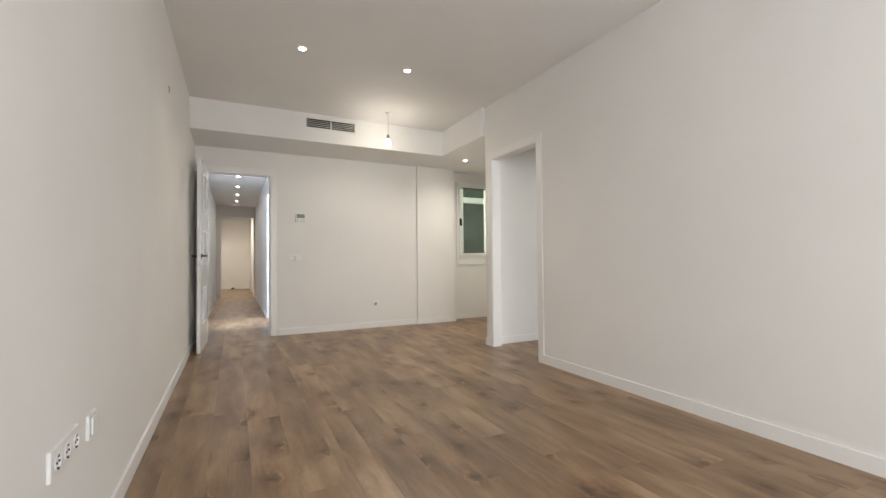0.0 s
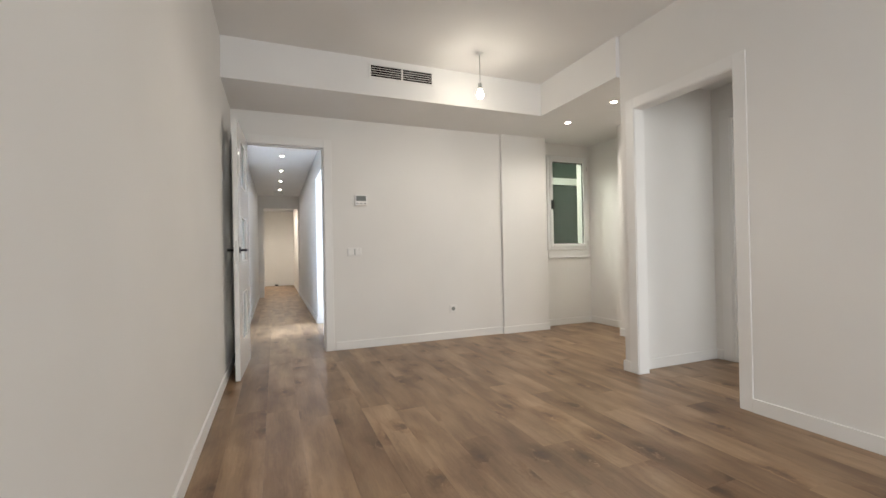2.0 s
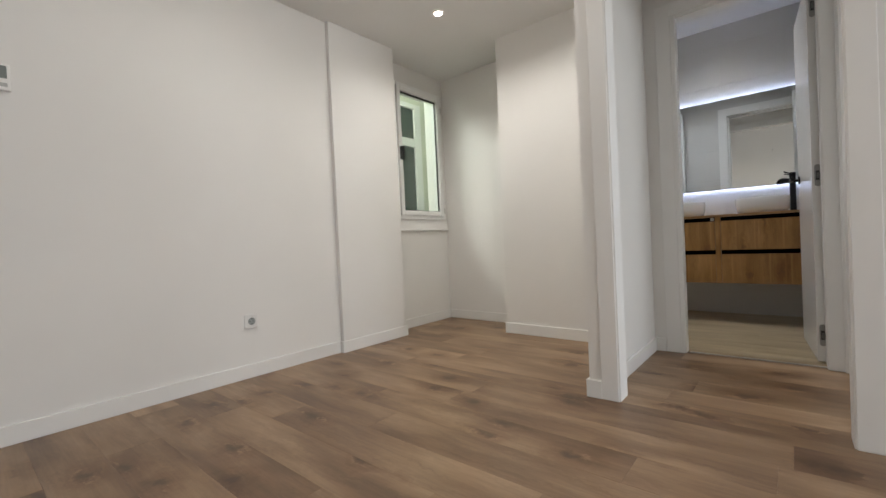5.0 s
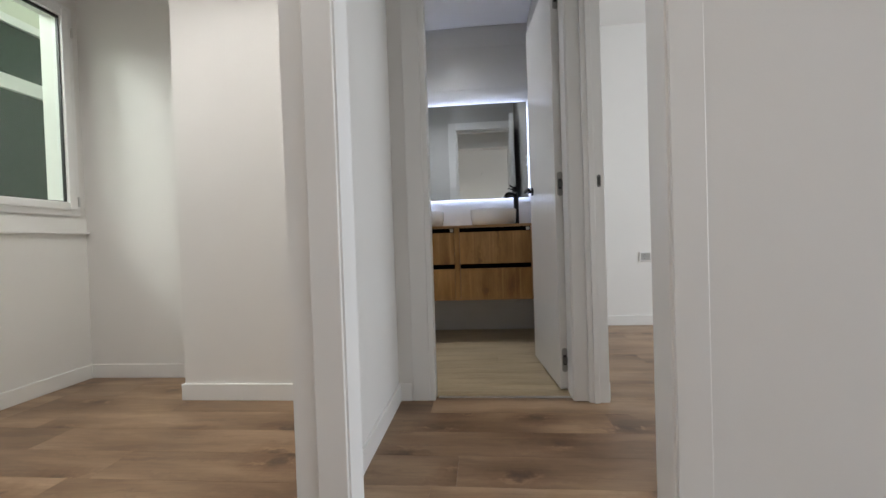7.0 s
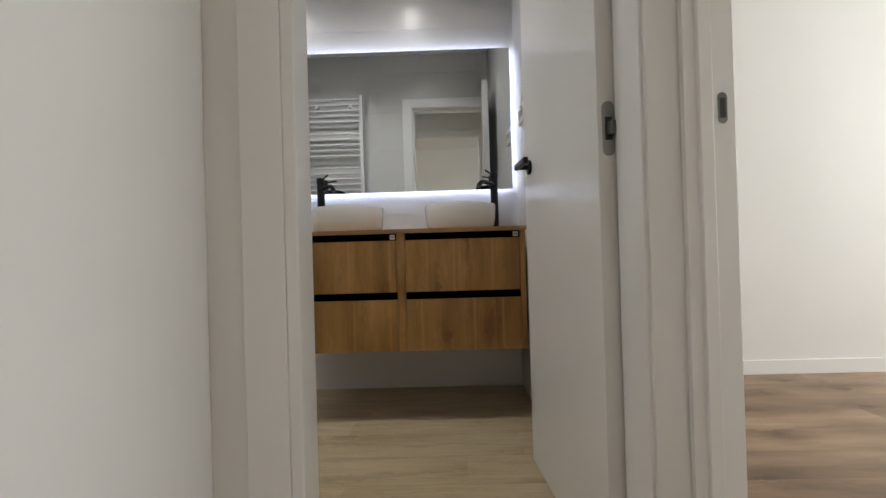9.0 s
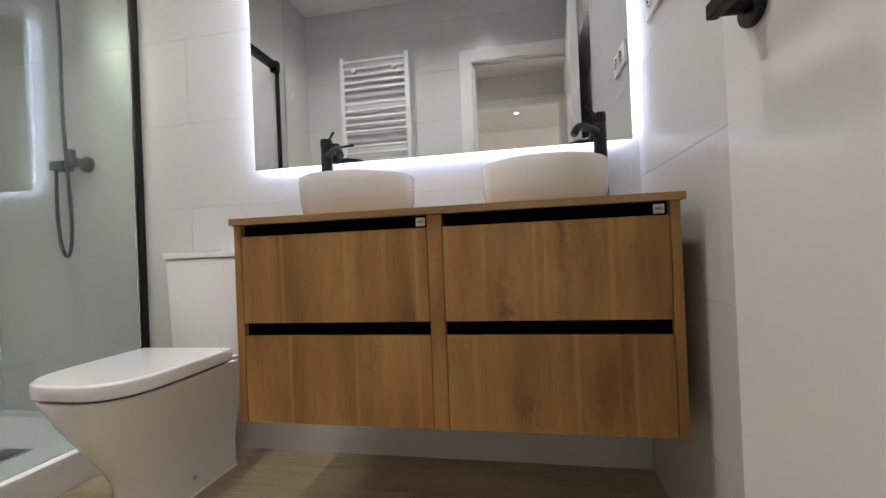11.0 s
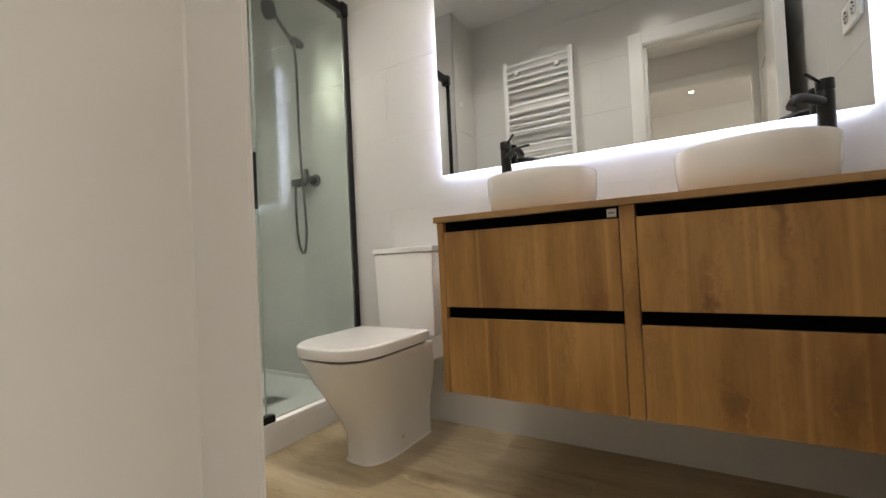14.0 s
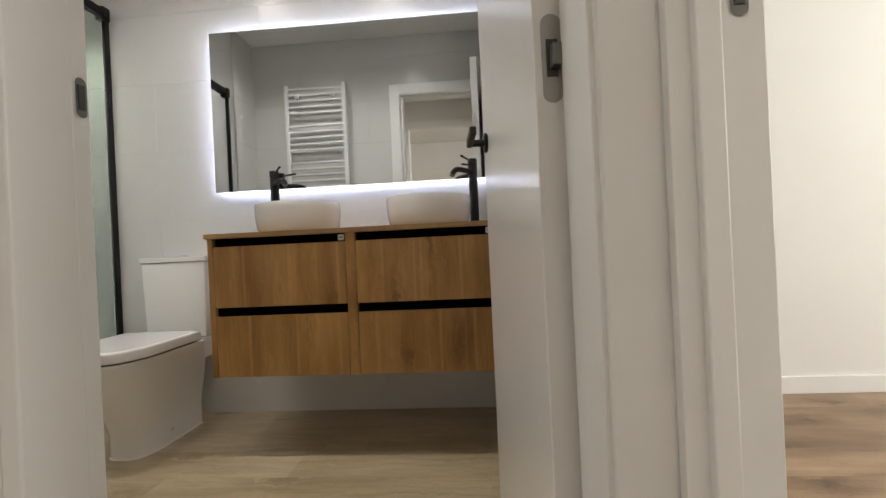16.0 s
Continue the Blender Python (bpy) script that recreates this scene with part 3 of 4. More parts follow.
DL = make_downlight()
for x, y in ((0.61, 3.51), (1.56, 3.52)):
    downlight(DL, (x, y, CEILING), 30, WARM)
for x, y in ((3.14, 4.515), (3.14, 5.205)):
    downlight(DL, (x, y, LOW), 33, NEUTRAL, 2.65)
for y in (7.84, 8.97, 10.07, 11.22):
    downlight(DL, (0.162, y, LOW), 11, (0.93, 0.95, 1.0), 2.7)
# the third, over the shower, is unseen: added to brighten tray and window wall
for x, y in ((4.68, 3.78), (4.68, 4.62), (4.42, 5.68)):
    downlight(DL, (x, y, BATHC), 39 if y < 5 else 42, (0.96, 0.97, 1.0), 2.5 if y < 5 else 2.0)
# unseen pair behind the lintel, added to light the corridor's end wall
for y in (13.3, 14.6):
    downlight(DL, (0.16, y, LOW), 85, WARM, 2.8)


def pendant(x, y, z):
    root = empty("pendant_bulb", (x, y, CEILING), "bare lit bulb hanging on a thin cord", "pendant lamp")
    bm = bmesh.new()
    lathe(bm, [(0.012, -0.014), (0.03, -0.010), (0.032, 0.0)], 20)
    part("ceiling_cup", bm, PLASTIC, root, smooth=True)
    tube("cord", [(0, 0, -0.01), (0.004, 0.002, -0.12), (0, 0, z + 0.10 - CEILING)], 0.0028, GREY, root)
    bm = bmesh.new()
    lathe(bm, [(0.008, 0.105), (0.017, 0.10), (0.019, 0.055), (0.014, 0.048)], 18, Matrix.Translation((0, 0, z - CEILING)))
    part("lamp_holder", bm, GREY, root, "grey plastic lamp holder", smooth=True)
    bm = bmesh.new()
    lathe(bm, [(0.012, 0.05), (0.016, 0.038), (0.027, 0.018), (0.032, -0.004), (0.029, -0.022), (0.017, -0.035), (0.004, -0.039)], 24, Matrix.Translation((0, 0, z - CEILING)))
    b = part("bulb", bm, BULBGLOW, root, "glowing glass bulb", smooth=True)
    b.visible_shadow = False
    d = bpy.data.lights.new("bulb_lamp", "SPOT")
    d.energy, d.color, d.shadow_soft_size, d.spot_size, d.spot_blend = 15, NEUTRAL, 0.03, radians(178), 0.55
    new("bulb_lamp", d).location = (x, y, z)
    g = bpy.data.lights.new("bulb_glow_lamp", "POINT")
    g.energy, g.color, g.shadow_soft_size = 3.5, NEUTRAL, 0.03
    new("bulb_glow_lamp", g).location = (x, y, z)


pendant(1.777, 4.70, 2.42)


# ---- doors ----
def lever(parent, x, y, z, along, out):
    """A black lever handle with a round rose on a door leaf; along: +1/-1 on local x, out: +1/-1 on local y."""
    bm = bmesh.new()
    add_bar(bm, (x, y, z), (x, y + out * 0.009, z), 0.026, 28)
    part("rose", bm, BLACK, parent, "black rose", bevel=0.002, smooth=True)
    bm = bmesh.new()
    add_bar(bm, (x, y + out * 0.008, z), (x, y + out * 0.052, z), 0.0095, 18)
    lo, hi = sorted((x - along * 0.011, x + along * 0.125))
    y0, y1 = sorted((y + out * 0.040, y + out * 0.056))
    add_box(bm, (lo, y0, z - 0.010), (hi, y1, z + 0.011))
    part("lever", bm, BLACK, parent, "matt black lever", bevel=0.003)


def hinge_plate(parent, x, y, z):
    """A concealed hinge on the edge of a leaf: rounded plate and knuckle."""
    bm = bmesh.new()
    w, hgt = 0.0145, 0.047
    ring = []
    for k in range(20):
        a = 2 * math.pi * k / 20
        ring.append(bm.verts.new((x - 0.0015, y + w * math.cos(a), z + w * math.sin(a) + (hgt if math.sin(a) >= 0 else -hgt))))
    bm.faces.new(ring)
    back = [bm.verts.new(v.co + Vector((0.003, 0, 0))) for v in ring]
    for k in range(20):
        bm.faces.new((ring[k], ring[(k + 1) % 20], back[(k + 1) % 20], back[k]))
    h = part("hinge", bm, STEEL, parent, "dull nickel concealed hinge")
    bm = bmesh.new()
    add_box(bm, (x - 0.020, y - 0.012, z - 0.016), (x - 0.001, y + 0.004, z + 0.014))
    add_box(bm, (x - 0.016, y - 0.020, z - 0.008), (x - 0.006, y - 0.012, z + 0.006))
    part("knuckle", bm, HINGE, h, bevel=0.002)
    box("slot", (x - 0.0025, y - 0.008, z - 0.026), (x - 0.0012, y + 0.008, z + 0.026), DARKHOLE, h)


def door_bath():
    # the leaf stands open into the bathroom, nearly against the side wall
    root = empty("door_1", (3.9185, 3.181, 0.008), "white lacquered bathroom door standing open", "door", kind="structure", turn=4.6)
    box("leaf", (0, -0.046, 0), (0.635, 0, 2.122), DOOR, root, bevel=0.002)
    lever(root, 0.56, 0.0, 1.078, -1, 1)
    lever(root, 0.56, -0.046, 1.078, -1, -1)
    for z in (0.150, 1.052, 1.995):
        hinge_plate(root, 0.0, -0.025, z)


def door_corridor():
    root = empty("door_2", (-0.225, END + 0.012, 0.008), "white lacquered door with three frosted panes, wide open", "door", kind="structure", turn=-92.5)
    W, H, T = 0.79, 2.115, 0.036
    a, b = 0.23, 0.56
    panes = [(0.29, 0.70), (0.96, 1.345), (1.60, 2.0)]
    solid = [((0, 0, 0), (a, T, H)), ((b, 0, 0), (W, T, H))]
    z = 0
    for p0, p1 in panes + [(H, H)]:
        solid.append(((a, 0, z), (b, T, p0)))
        z = p1
    boxes("leaf", solid, DOOR, root)
    for p0, p1 in panes:
        e = 0.014
        q = box("pane", (a + 0.004, T / 2 - 0.003, p0 + 0.004), (b - 0.004, T / 2 + 0.003, p1 - 0.004), FROST, root, "frosted glass pane")
        boxes("bead", [((a, -0.002, p0), (a + e, T + 0.002, p1)), ((b - e, -0.002, p0), (b, T + 0.002, p1)), ((a + e, -0.002, p0), (b - e, T + 0.002, p0 + e)), ((a + e, -0.002, p1 - e), (b - e, T + 0.002, p1))], TRIM, root, bevel=0.003)
    lever(root, W - 0.06, T, 1.055, -1, 1)
    lever(root, W - 0.06, 0.0, 1.055, -1, -1)
    box("lock_plate", (W - 0.001, 0.008, 0.94), (W + 0.002, 0.028, 1.13), CHROME, root, "satin steel lock plate")


door_bath()
door_corridor()


def strike(parent, x, y, z, flip):
    """A rounded steel strike plate with its dark slot, on a jamb; flip: whether it faces along x (else along y)."""
    bm = bmesh.new()
    w, h = 0.009, 0.020
    ring = []
    for k in range(20):
        a = 2 * math.pi * k / 20
        u, v = w * math.cos(a), w * math.sin(a) + (h if math.sin(a) >= 0 else -h)
        ring.append(bm.verts.new((x - 0.002, y + u, z + v) if flip else (x + u, y - 0.002, z + v)))
    bm.faces.new(ring)
    p = part("strike_plate", bm, HINGE, parent, "satin steel strike plate")
    lo, hi = ((x - 0.0032, y - 0.005, z - 0.018), (x - 0.0012, y + 0.005, z + 0.018)) if flip else ((x - 0.005, y - 0.0032, z - 0.018), (x + 0.005, y - 0.0012, z + 0.018))
    box("slot", lo, hi, DARKHOLE, p)


strike(bath_frame, 3.894, 3.832, 1.045, False)
strike(bed_frame, 3.758, 3.008, 1.045, True)


# ---- wall fittings ----
def plate(name, at, turn, w, h, label, category, holes=(), rockers=(), group="", well=PLASTIC):
    """A wall plate that faces local -y at its place; holes: socket centres, rockers: switch keys (x, width)."""
    root = empty(name, at, label, category, group, turn=turn)
    box("frame", (-w / 2, -0.011, -h / 2), (w / 2, 0, h / 2), PLASTIC, root, bevel=0.003)
    if rockers:
        # grey slab stands in for the shadow line round the insert
        box("shadow_gap", (-w / 2 + 0.010, -0.0118, -h / 2 + 0.010), (w / 2 - 0.010, -0.0108, h / 2 - 0.010), GAPGREY, root, "grey slab for the shaded joint round the insert")
    for x in holes:
        bm = bmesh.new()
        r = Matrix.Translation((x, -0.0122, 0)) @ Matrix.Rotation(radians(90), 4, "X")
        lathe(bm, [(0.0225, 0.0), (0.0225, 0.003), (0.0195, 0.003), (0.018, -0.002), (0.002, -0.002)], 24, r)
        # a grey well has the recess's shade put into its colour
        s = part("socket_well", bm, well, root, smooth=True)
        for dx in (-0.0095, 0.0095):
            bm = bmesh.new()
            add_bar(bm, (x + dx, -0.0105, 0), (x + dx, -0.0155, 0), 0.0032, 10)
            part("pin_hole", bm, DARKHOLE, s)
        for dz in (-0.017, 0.017):
            box("earth_clip", (x - 0.0035, -0.0165, dz - 0.003), (x + 0.0035, -0.0105, dz + 0.003), DARKHOLE, s)
    for x, rw in rockers:
        box("rocker", (x - rw / 2, -0.017, -h / 2 + 0.012), (x + rw / 2, -0.010, h / 2 - 0.012), PLASTIC, root, bevel=0.002)
    return root


plate("double_light_switch", (0.84, END, 1.033), 0, 0.152, 0.085, "white double light switch on the end wall", "light switch", rockers=((-0.036, 0.06), (0.036, 0.06)))
plate("wall_socket", (1.975, END, 0.35), 0, 0.083, 0.083, "white single wall socket above the skirting", "socket", (0.0,), well=GREY)
plate("triple_wall_socket", (WX, 1.42, 0.48), 90, 0.225, 0.083, "white triple wall socket low on the wall", "socket", (-0.072, 0.0, 0.072))
plate("aerial_outlet", (WX, 1.673, 0.468), 90, 0.083, 0.083, "white blank aerial outlet low on the wall", "outlet", (), ((0, 0.05),))
plate("bedroom_socket", (BEDX, 2.121, 0.599), -90, 0.155, 0.083, "white double wall socket in the bedroom", "socket", (-0.036,), ((0.036, 0.055),), well=GAPGREY)
plate("bathroom_socket", (5.184, BR, 1.509), 180, 0.168, 0.088, "white double socket on grey tiles", "socket", (-0.036, 0.036))


def thermostat():
    root = empty("thermostat", (0.915, END, 1.587), "white wall thermostat with grey display", "thermostat")
    box("housing", (-0.066, -0.024, -0.058), (0.066, 0, 0.058), PLASTIC, root, bevel=0.006)
    box("display", (-0.050, -0.0255, -0.006), (0.054, -0.0238, 0.048), DISPLAY, root, "grey display")
    for k in range(3):
        box("button", (-0.05 + k * 0.04, -0.026, -0.042), (-0.026 + k * 0.04, -0.0238, -0.026), GAPGREY, root, "grey button")


def vent():
    root = empty("air_vent", (1.175, 5.11, 2.674), "white air conditioning grille with dark slots", "air vent")
    w, h, f = 0.62, 0.135, 0.016
    boxes("frame", [((-w / 2, -0.010, -h / 2), (w / 2, 0.02, -h / 2 + f)), ((-w / 2, -0.010, h / 2 - f), (w / 2, 0.02, h / 2)), ((-w / 2, -0.010, -h / 2 + f), (-w / 2 + f, 0.02, h / 2 - f)),
                    ((w / 2 - f, -0.010, -h / 2 + f), (w / 2, 0.02, h / 2 - f)), ((-0.008, -0.009, -h / 2 + f), (0.008, 0.02, h / 2 - f))], PLASTIC, root, bevel=0.001)
    # flat black sheet in place of the shaded depth behind the slats
    box("backing", (-w / 2 + f, -0.001, -h / 2 + f), (w / 2 - f, 0.0, h / 2 - f), CHANNEL, root, "black sheet for the darkness behind the slats")
    for k in range(4):
        z = -h / 2 + f + 0.021 * (k + 0.85) + 0.002
        m = Matrix.Translation((0, -0.005, z)) @ Matrix.Rotation(radians(28), 4, "X")
        box("slat", (-w / 2 + f, -0.006, -0.0022), (w / 2 - f, 0.004, 0.0022), PLASTIC, root, matrix=m)


thermostat()
vent()
hook = empty("wire_stub", (WX, 3.47, 2.29), "short dark wire stub on the wall", "wire")
tube("wire", [(0.001, 0, 0), (0.012, 0.004, -0.006), (0.014, 0.006, -0.03), (0.006, 0.008, -0.045)], 0.003, GREY, hook)
fus = empty("fuse_box", (-0.215, CFAR, 1.60), "small white box on corridor end wall", "fuse box")
box("lid", (-0.1, -0.05, -0.06), (0.1, 0, 0.06), PLASTIC, fus, bevel=0.004)
tagged(box("doorstop", (0.02, CFAR - 0.08, 0.0), (0.12, CFAR - 0.02, 0.05), BLACK, bevel=0.01), "small black doorstop on corridor floor", "doorstop")
det = empty("ceiling_detector", (0.14, CEND - 0.55, LOW), "square white detector on corridor ceiling", "detector")
box("housing", (-0.10, -0.10, -0.035), (0.10, 0.10, 0), PLASTIC, det, bevel=0.008)


# ---- bathroom ----
def vanity():
    root = empty("vanity_unit", (BX, 3.755, 0.331), "wall-hung oak veneer vanity with four drawers", "vanity unit")
    F, D = -0.513, 0.0           # front and back
    y0, y1, top = -0.582, 0.576, 0.553
    box("side_panel", (F, y0, 0), (D, y0 + 0.022, top), OAKV, root, bevel=0.001)
    box("side_panel", (F, y1 - 0.022, 0), (D, y1, top), OAKV, root, bevel=0.001)
    box("divider", (F, -0.021, 0), (D, 0.017, top), OAKV, root, bevel=0.001)
    box("bottom_panel", (F + 0.03, y0 + 0.022, 0.004), (D, y1 - 0.022, 0.02), OAKH, root)
    box("back_panel", (-0.02, y0 + 0.022, 0.02), (D, y1 - 0.022, top), CHANNEL, root)
    for a, b in ((y0 + 0.024, -0.023), (0.019, y1 - 0.024)):
        box("grip_channel", (F + 0.016, a, 0.515), (F + 0.05, b, top), CHANNEL, root, "black recessed grip channel")
        box("grip_channel", (F + 0.016, a, 0.236), (F + 0.05, b, 0.285), CHANNEL, root, "black recessed grip channel")
        for z0, z1 in ((0.002, 0.242), (0.278, 0.52)):
            box("drawer_front", (F, a, z0), (F + 0.019, b, z1), OAKV, root, bevel=0.001)
        s = box("sticker", (F + 0.014, a + 0.006, 0.525), (F + 0.0165, a + 0.03, 0.547), PLASTIC, root, "small white maker's sticker")
        box("print", (F + 0.0132, a + 0.010, 0.534), (F + 0.0142, a + 0.026, 0.539), GREY, s)
    top_ob = empty("worktop", (0, 0, 0), "", "")
    box("slab", (BX - 0.5165, 3.161, 0.8845), (BX, 4.343, 0.9035), OAKH, top_ob, bevel=0.001)
    box("edge_band", (BX - 0.518, 3.161, 0.885), (BX - 0.5165, 4.343, 0.903), OAKH, top_ob)
    tagged(top_ob, "thin oak veneer worktop on the vanity", "worktop")


def make_basin():
    root = empty("vessel_basin", (0, 0, 0), "round white ceramic vessel basin on the worktop", "basin", "vessel basins")
    bm = bmesh.new()
    R, H = 0.184, 0.128
    prof = [(0.146, 0.0), (0.162, 0.004), (0.175, 0.02), (0.181, 0.055), (R, 0.10), (R, H - 0.006), (R - 0.002, H - 0.001), (R - 0.006, H),
            (R - 0.010, H - 0.002), (R - 0.013, H - 0.012), (R - 0.02, 0.07), (R - 0.05, 0.03), (0.08, 0.018), (0.024, 0.014)]
    lathe(bm, prof, 64)
    part("bowl", bm, CERAMIC, root, smooth=True)
    bm = bmesh.new()
    lathe(bm, [(0.002, 0.0245), (0.028, 0.0235), (0.031, 0.0205), (0.031, 0.016)], 24)
    part("waste", bm, CHROME, root, "steel waste", smooth=True)
    return root


def make_tap():
    root = empty("basin_tap", (0, 0, 0), "tall matt black basin mixer tap", "tap", "basin taps")
    bm = bmesh.new()
    lathe(bm, [(0.027, 0.0), (0.027, 0.006), (0.0215, 0.009), (0.0215, 0.29), (0.0205, 0.292), (0.0205, 0.296), (0.0225, 0.298), (0.0225, 0.325), (0.021, 0.3275)], 28)
    part("body", bm, BLACK, root, smooth=True)
    # spout along local -x
    tube("spout", [(-0.008, 0, 0.262), (-0.05, 0, 0.266), (-0.098, 0, 0.269), (-0.126, 0, 0.263), (-0.143, 0, 0.249), (-0.151, 0, 0.236)], 0.0128, BLACK, root)
    bm = bmesh.new()
    add_bar(bm, (-0.149, 0, 0.240), (-0.1535, 0, 0.232), 0.0105, 18)
    part("nozzle", bm, HOSE, root, "dark metal nozzle")
    bm = bmesh.new()
    add_bar(bm, (-0.012, 0, 0.316), (-0.082, 0, 0.334), 0.0042, 12, 0.0052)
    part("lever", bm, BLACK, root)
    return root


def mirror():
    root = empty("led_mirror", (BX, 3.884, 1.56), "frameless rectangular mirror with white LED backlight", "mirror")
    root.matrix_world = pose(BX - 0.006, 3.867, 1.555, 0, 0, 0.3)
    w, z0, z1 = 0.7175, -0.410, 0.410
    box("glass", (-0.0275, -w, z0), (-0.0225, w, z1), MIRROR, root)
    i = 0.028
    box("back_box", (-0.022, -w + i, z0 + i), (0.001, w - i, z1 - i), PLASTIC, root)
    o, t = i - 0.001, 0.010
    boxes("led_strip", [((-0.018, -w + o - t, z0 + o - t), (-0.008, w - o + t, z0 + o)), ((-0.018, -w + o - t, z1 - o), (-0.008, w - o + t, z1 - o + t)),
                        ((-0.018, -w + o - t, z0 + o), (-0.008, -w + o, z1 - o)), ((-0.018, w - o, z0 + o), (-0.008, w - o + t, z1 - o))], LED, root, "glowing LED strip")


def rounded_outline(half, front, back, n=14, p=3.0):
    """A plan outline, straight at the back and a squarish curve at the front (towards -x)."""
    pts = [(back, -half), (back, half)]
    depth = (back - front) * 0.50
    for k in range(2 * n + 1):
        a = math.pi / 2 - math.pi * k / (2 * n)
        c, s = math.cos(a), math.sin(a)
        pts.append((front + depth - depth * abs(c) ** (2 / p), half * math.copysign(abs(s) ** (2 / p), s)))
    return pts


def loft(bm, levels):
    """Closed rings of equal size joined upwards: levels of (outline, z)."""
    rings = [[bm.verts.new((x, y, z)) for x, y in pts] for pts, z in levels]
    for a, b in zip(rings, rings[1:]):
        n = len(a)
        for k in range(n):
            bm.faces.new((a[k], a[(k + 1) % n], b[(k + 1) % n], b[k]))
    bm.faces.new(rings[0][::-1])
    bm.faces.new(rings[-1])


def toilet():
    root = empty("toilet", (BX, 4.75, 0), "white ceramic close-coupled toilet with closed lid", "toilet")
    bm = bmesh.new()
    shape = [(0.098, -0.498, -0.130, 0.0), (0.098, -0.499, -0.130, 0.02), (0.099, -0.501, -0.132, 0.10), (0.107, -0.525, -0.134, 0.16), (0.127, -0.575, -0.140, 0.24),
             (0.154, -0.630, -0.165, 0.33), (0.172, -0.662, -0.198, 0.40), (0.177, -0.669, -0.200, 0.415), (0.177, -0.670, -0.200, 0.421), (0.174, -0.666, -0.203, 0.4245)]
    loft(bm, [(rounded_outline(h, f, b), z) for h, f, b, z in shape])
    add_box(bm, (-0.202, -0.150, 0.33), (-0.004, 0.150, 0.4295))
    part("pan", bm, CERAMIC, root, smooth=True)
    # near-black filler: the shade under the lid put in as a solid
    bm = bmesh.new()
    loft(bm, [(rounded_outline(0.167, -0.657, -0.245), 0.4245), (rounded_outline(0.167, -0.657, -0.245), 0.4325)])
    part("seat_shadow_gap", bm, DARKHOLE, root, "dark filler for the shaded gap under the lid")
    bm = bmesh.new()
    loft(bm, [(rounded_outline(h, f, b), z) for h, f, b, z in [(0.180, -0.672, -0.240, 0.4325), (0.184, -0.678, -0.238, 0.4365), (0.186, -0.680, -0.238, 0.462), (0.184, -0.677, -0.240, 0.471), (0.177, -0.668, -0.246, 0.4765)]])
    smooth_mesh(part("lid", bm, CERAMIC, root).data, 0.45)
    for y in (-0.09, 0.09):
        bm = bmesh.new()
        add_bar(bm, (-0.222, y - 0.02, 0.440), (-0.222, y + 0.02, 0.440), 0.010, 14)
        part("lid_hinge", bm, CHROME, root, "chrome lid hinge")
    bm = bmesh.new()
    add_box(bm, (-0.155, -0.165, 0.4298), (-0.003, 0.165, 0.799))
    for v in bm.verts:
        if v.co.z < 0.5:
            v.co.y *= 0.93
            v.co.x = v.co.x * 0.96
    part("cistern", bm, CERAMIC, root, bevel=0.008, smooth=True)
    bm = bmesh.new()
    add_box(bm, (-0.160, -0.170, 0.800), (-0.001, 0.170, 0.825))
    part("cistern_lid", bm, CERAMIC, root, bevel=0.004)
    bm = bmesh.new()
    lathe(bm, [(0.023, 0.8255), (0.023, 0.8285), (0.020, 0.8315), (0.002, 0.8315)], 24, Matrix.Translation((-0.08, 0.0, 0)))
    part("flush_button", bm, CHROME, root, "chrome flush button", smooth=True)
    bm = bmesh.new()
    add_bar(bm, (-0.335, -0.0985, 0.060), (-0.335, -0.104, 0.060), 0.008, 14)
    part("fixing_cap", bm, CHROME, root)
    bm = bmesh.new()
    loft(bm, [(rounded_outline(0.1015, -0.503, -0.126), 0.0005), (rounded_outline(0.0985, -0.4995, -0.129), 0.005)])
    part("silicone_bead", bm, TRIM, root, "white silicone bead")


vanity()
bas = make_basin()
bas.matrix_world = pose(5.165, 4.052, 0.9035)
copy_thing(bas, pose(5.165, 3.464, 0.9035))
tap = make_tap()
tap.matrix_world = pose(5.365, 4.255, 0.9035, 0, 0, 44)
copy_thing(tap, pose(5.365, 3.262, 0.9035, 0, 0, -40))
mirror()
toilet()


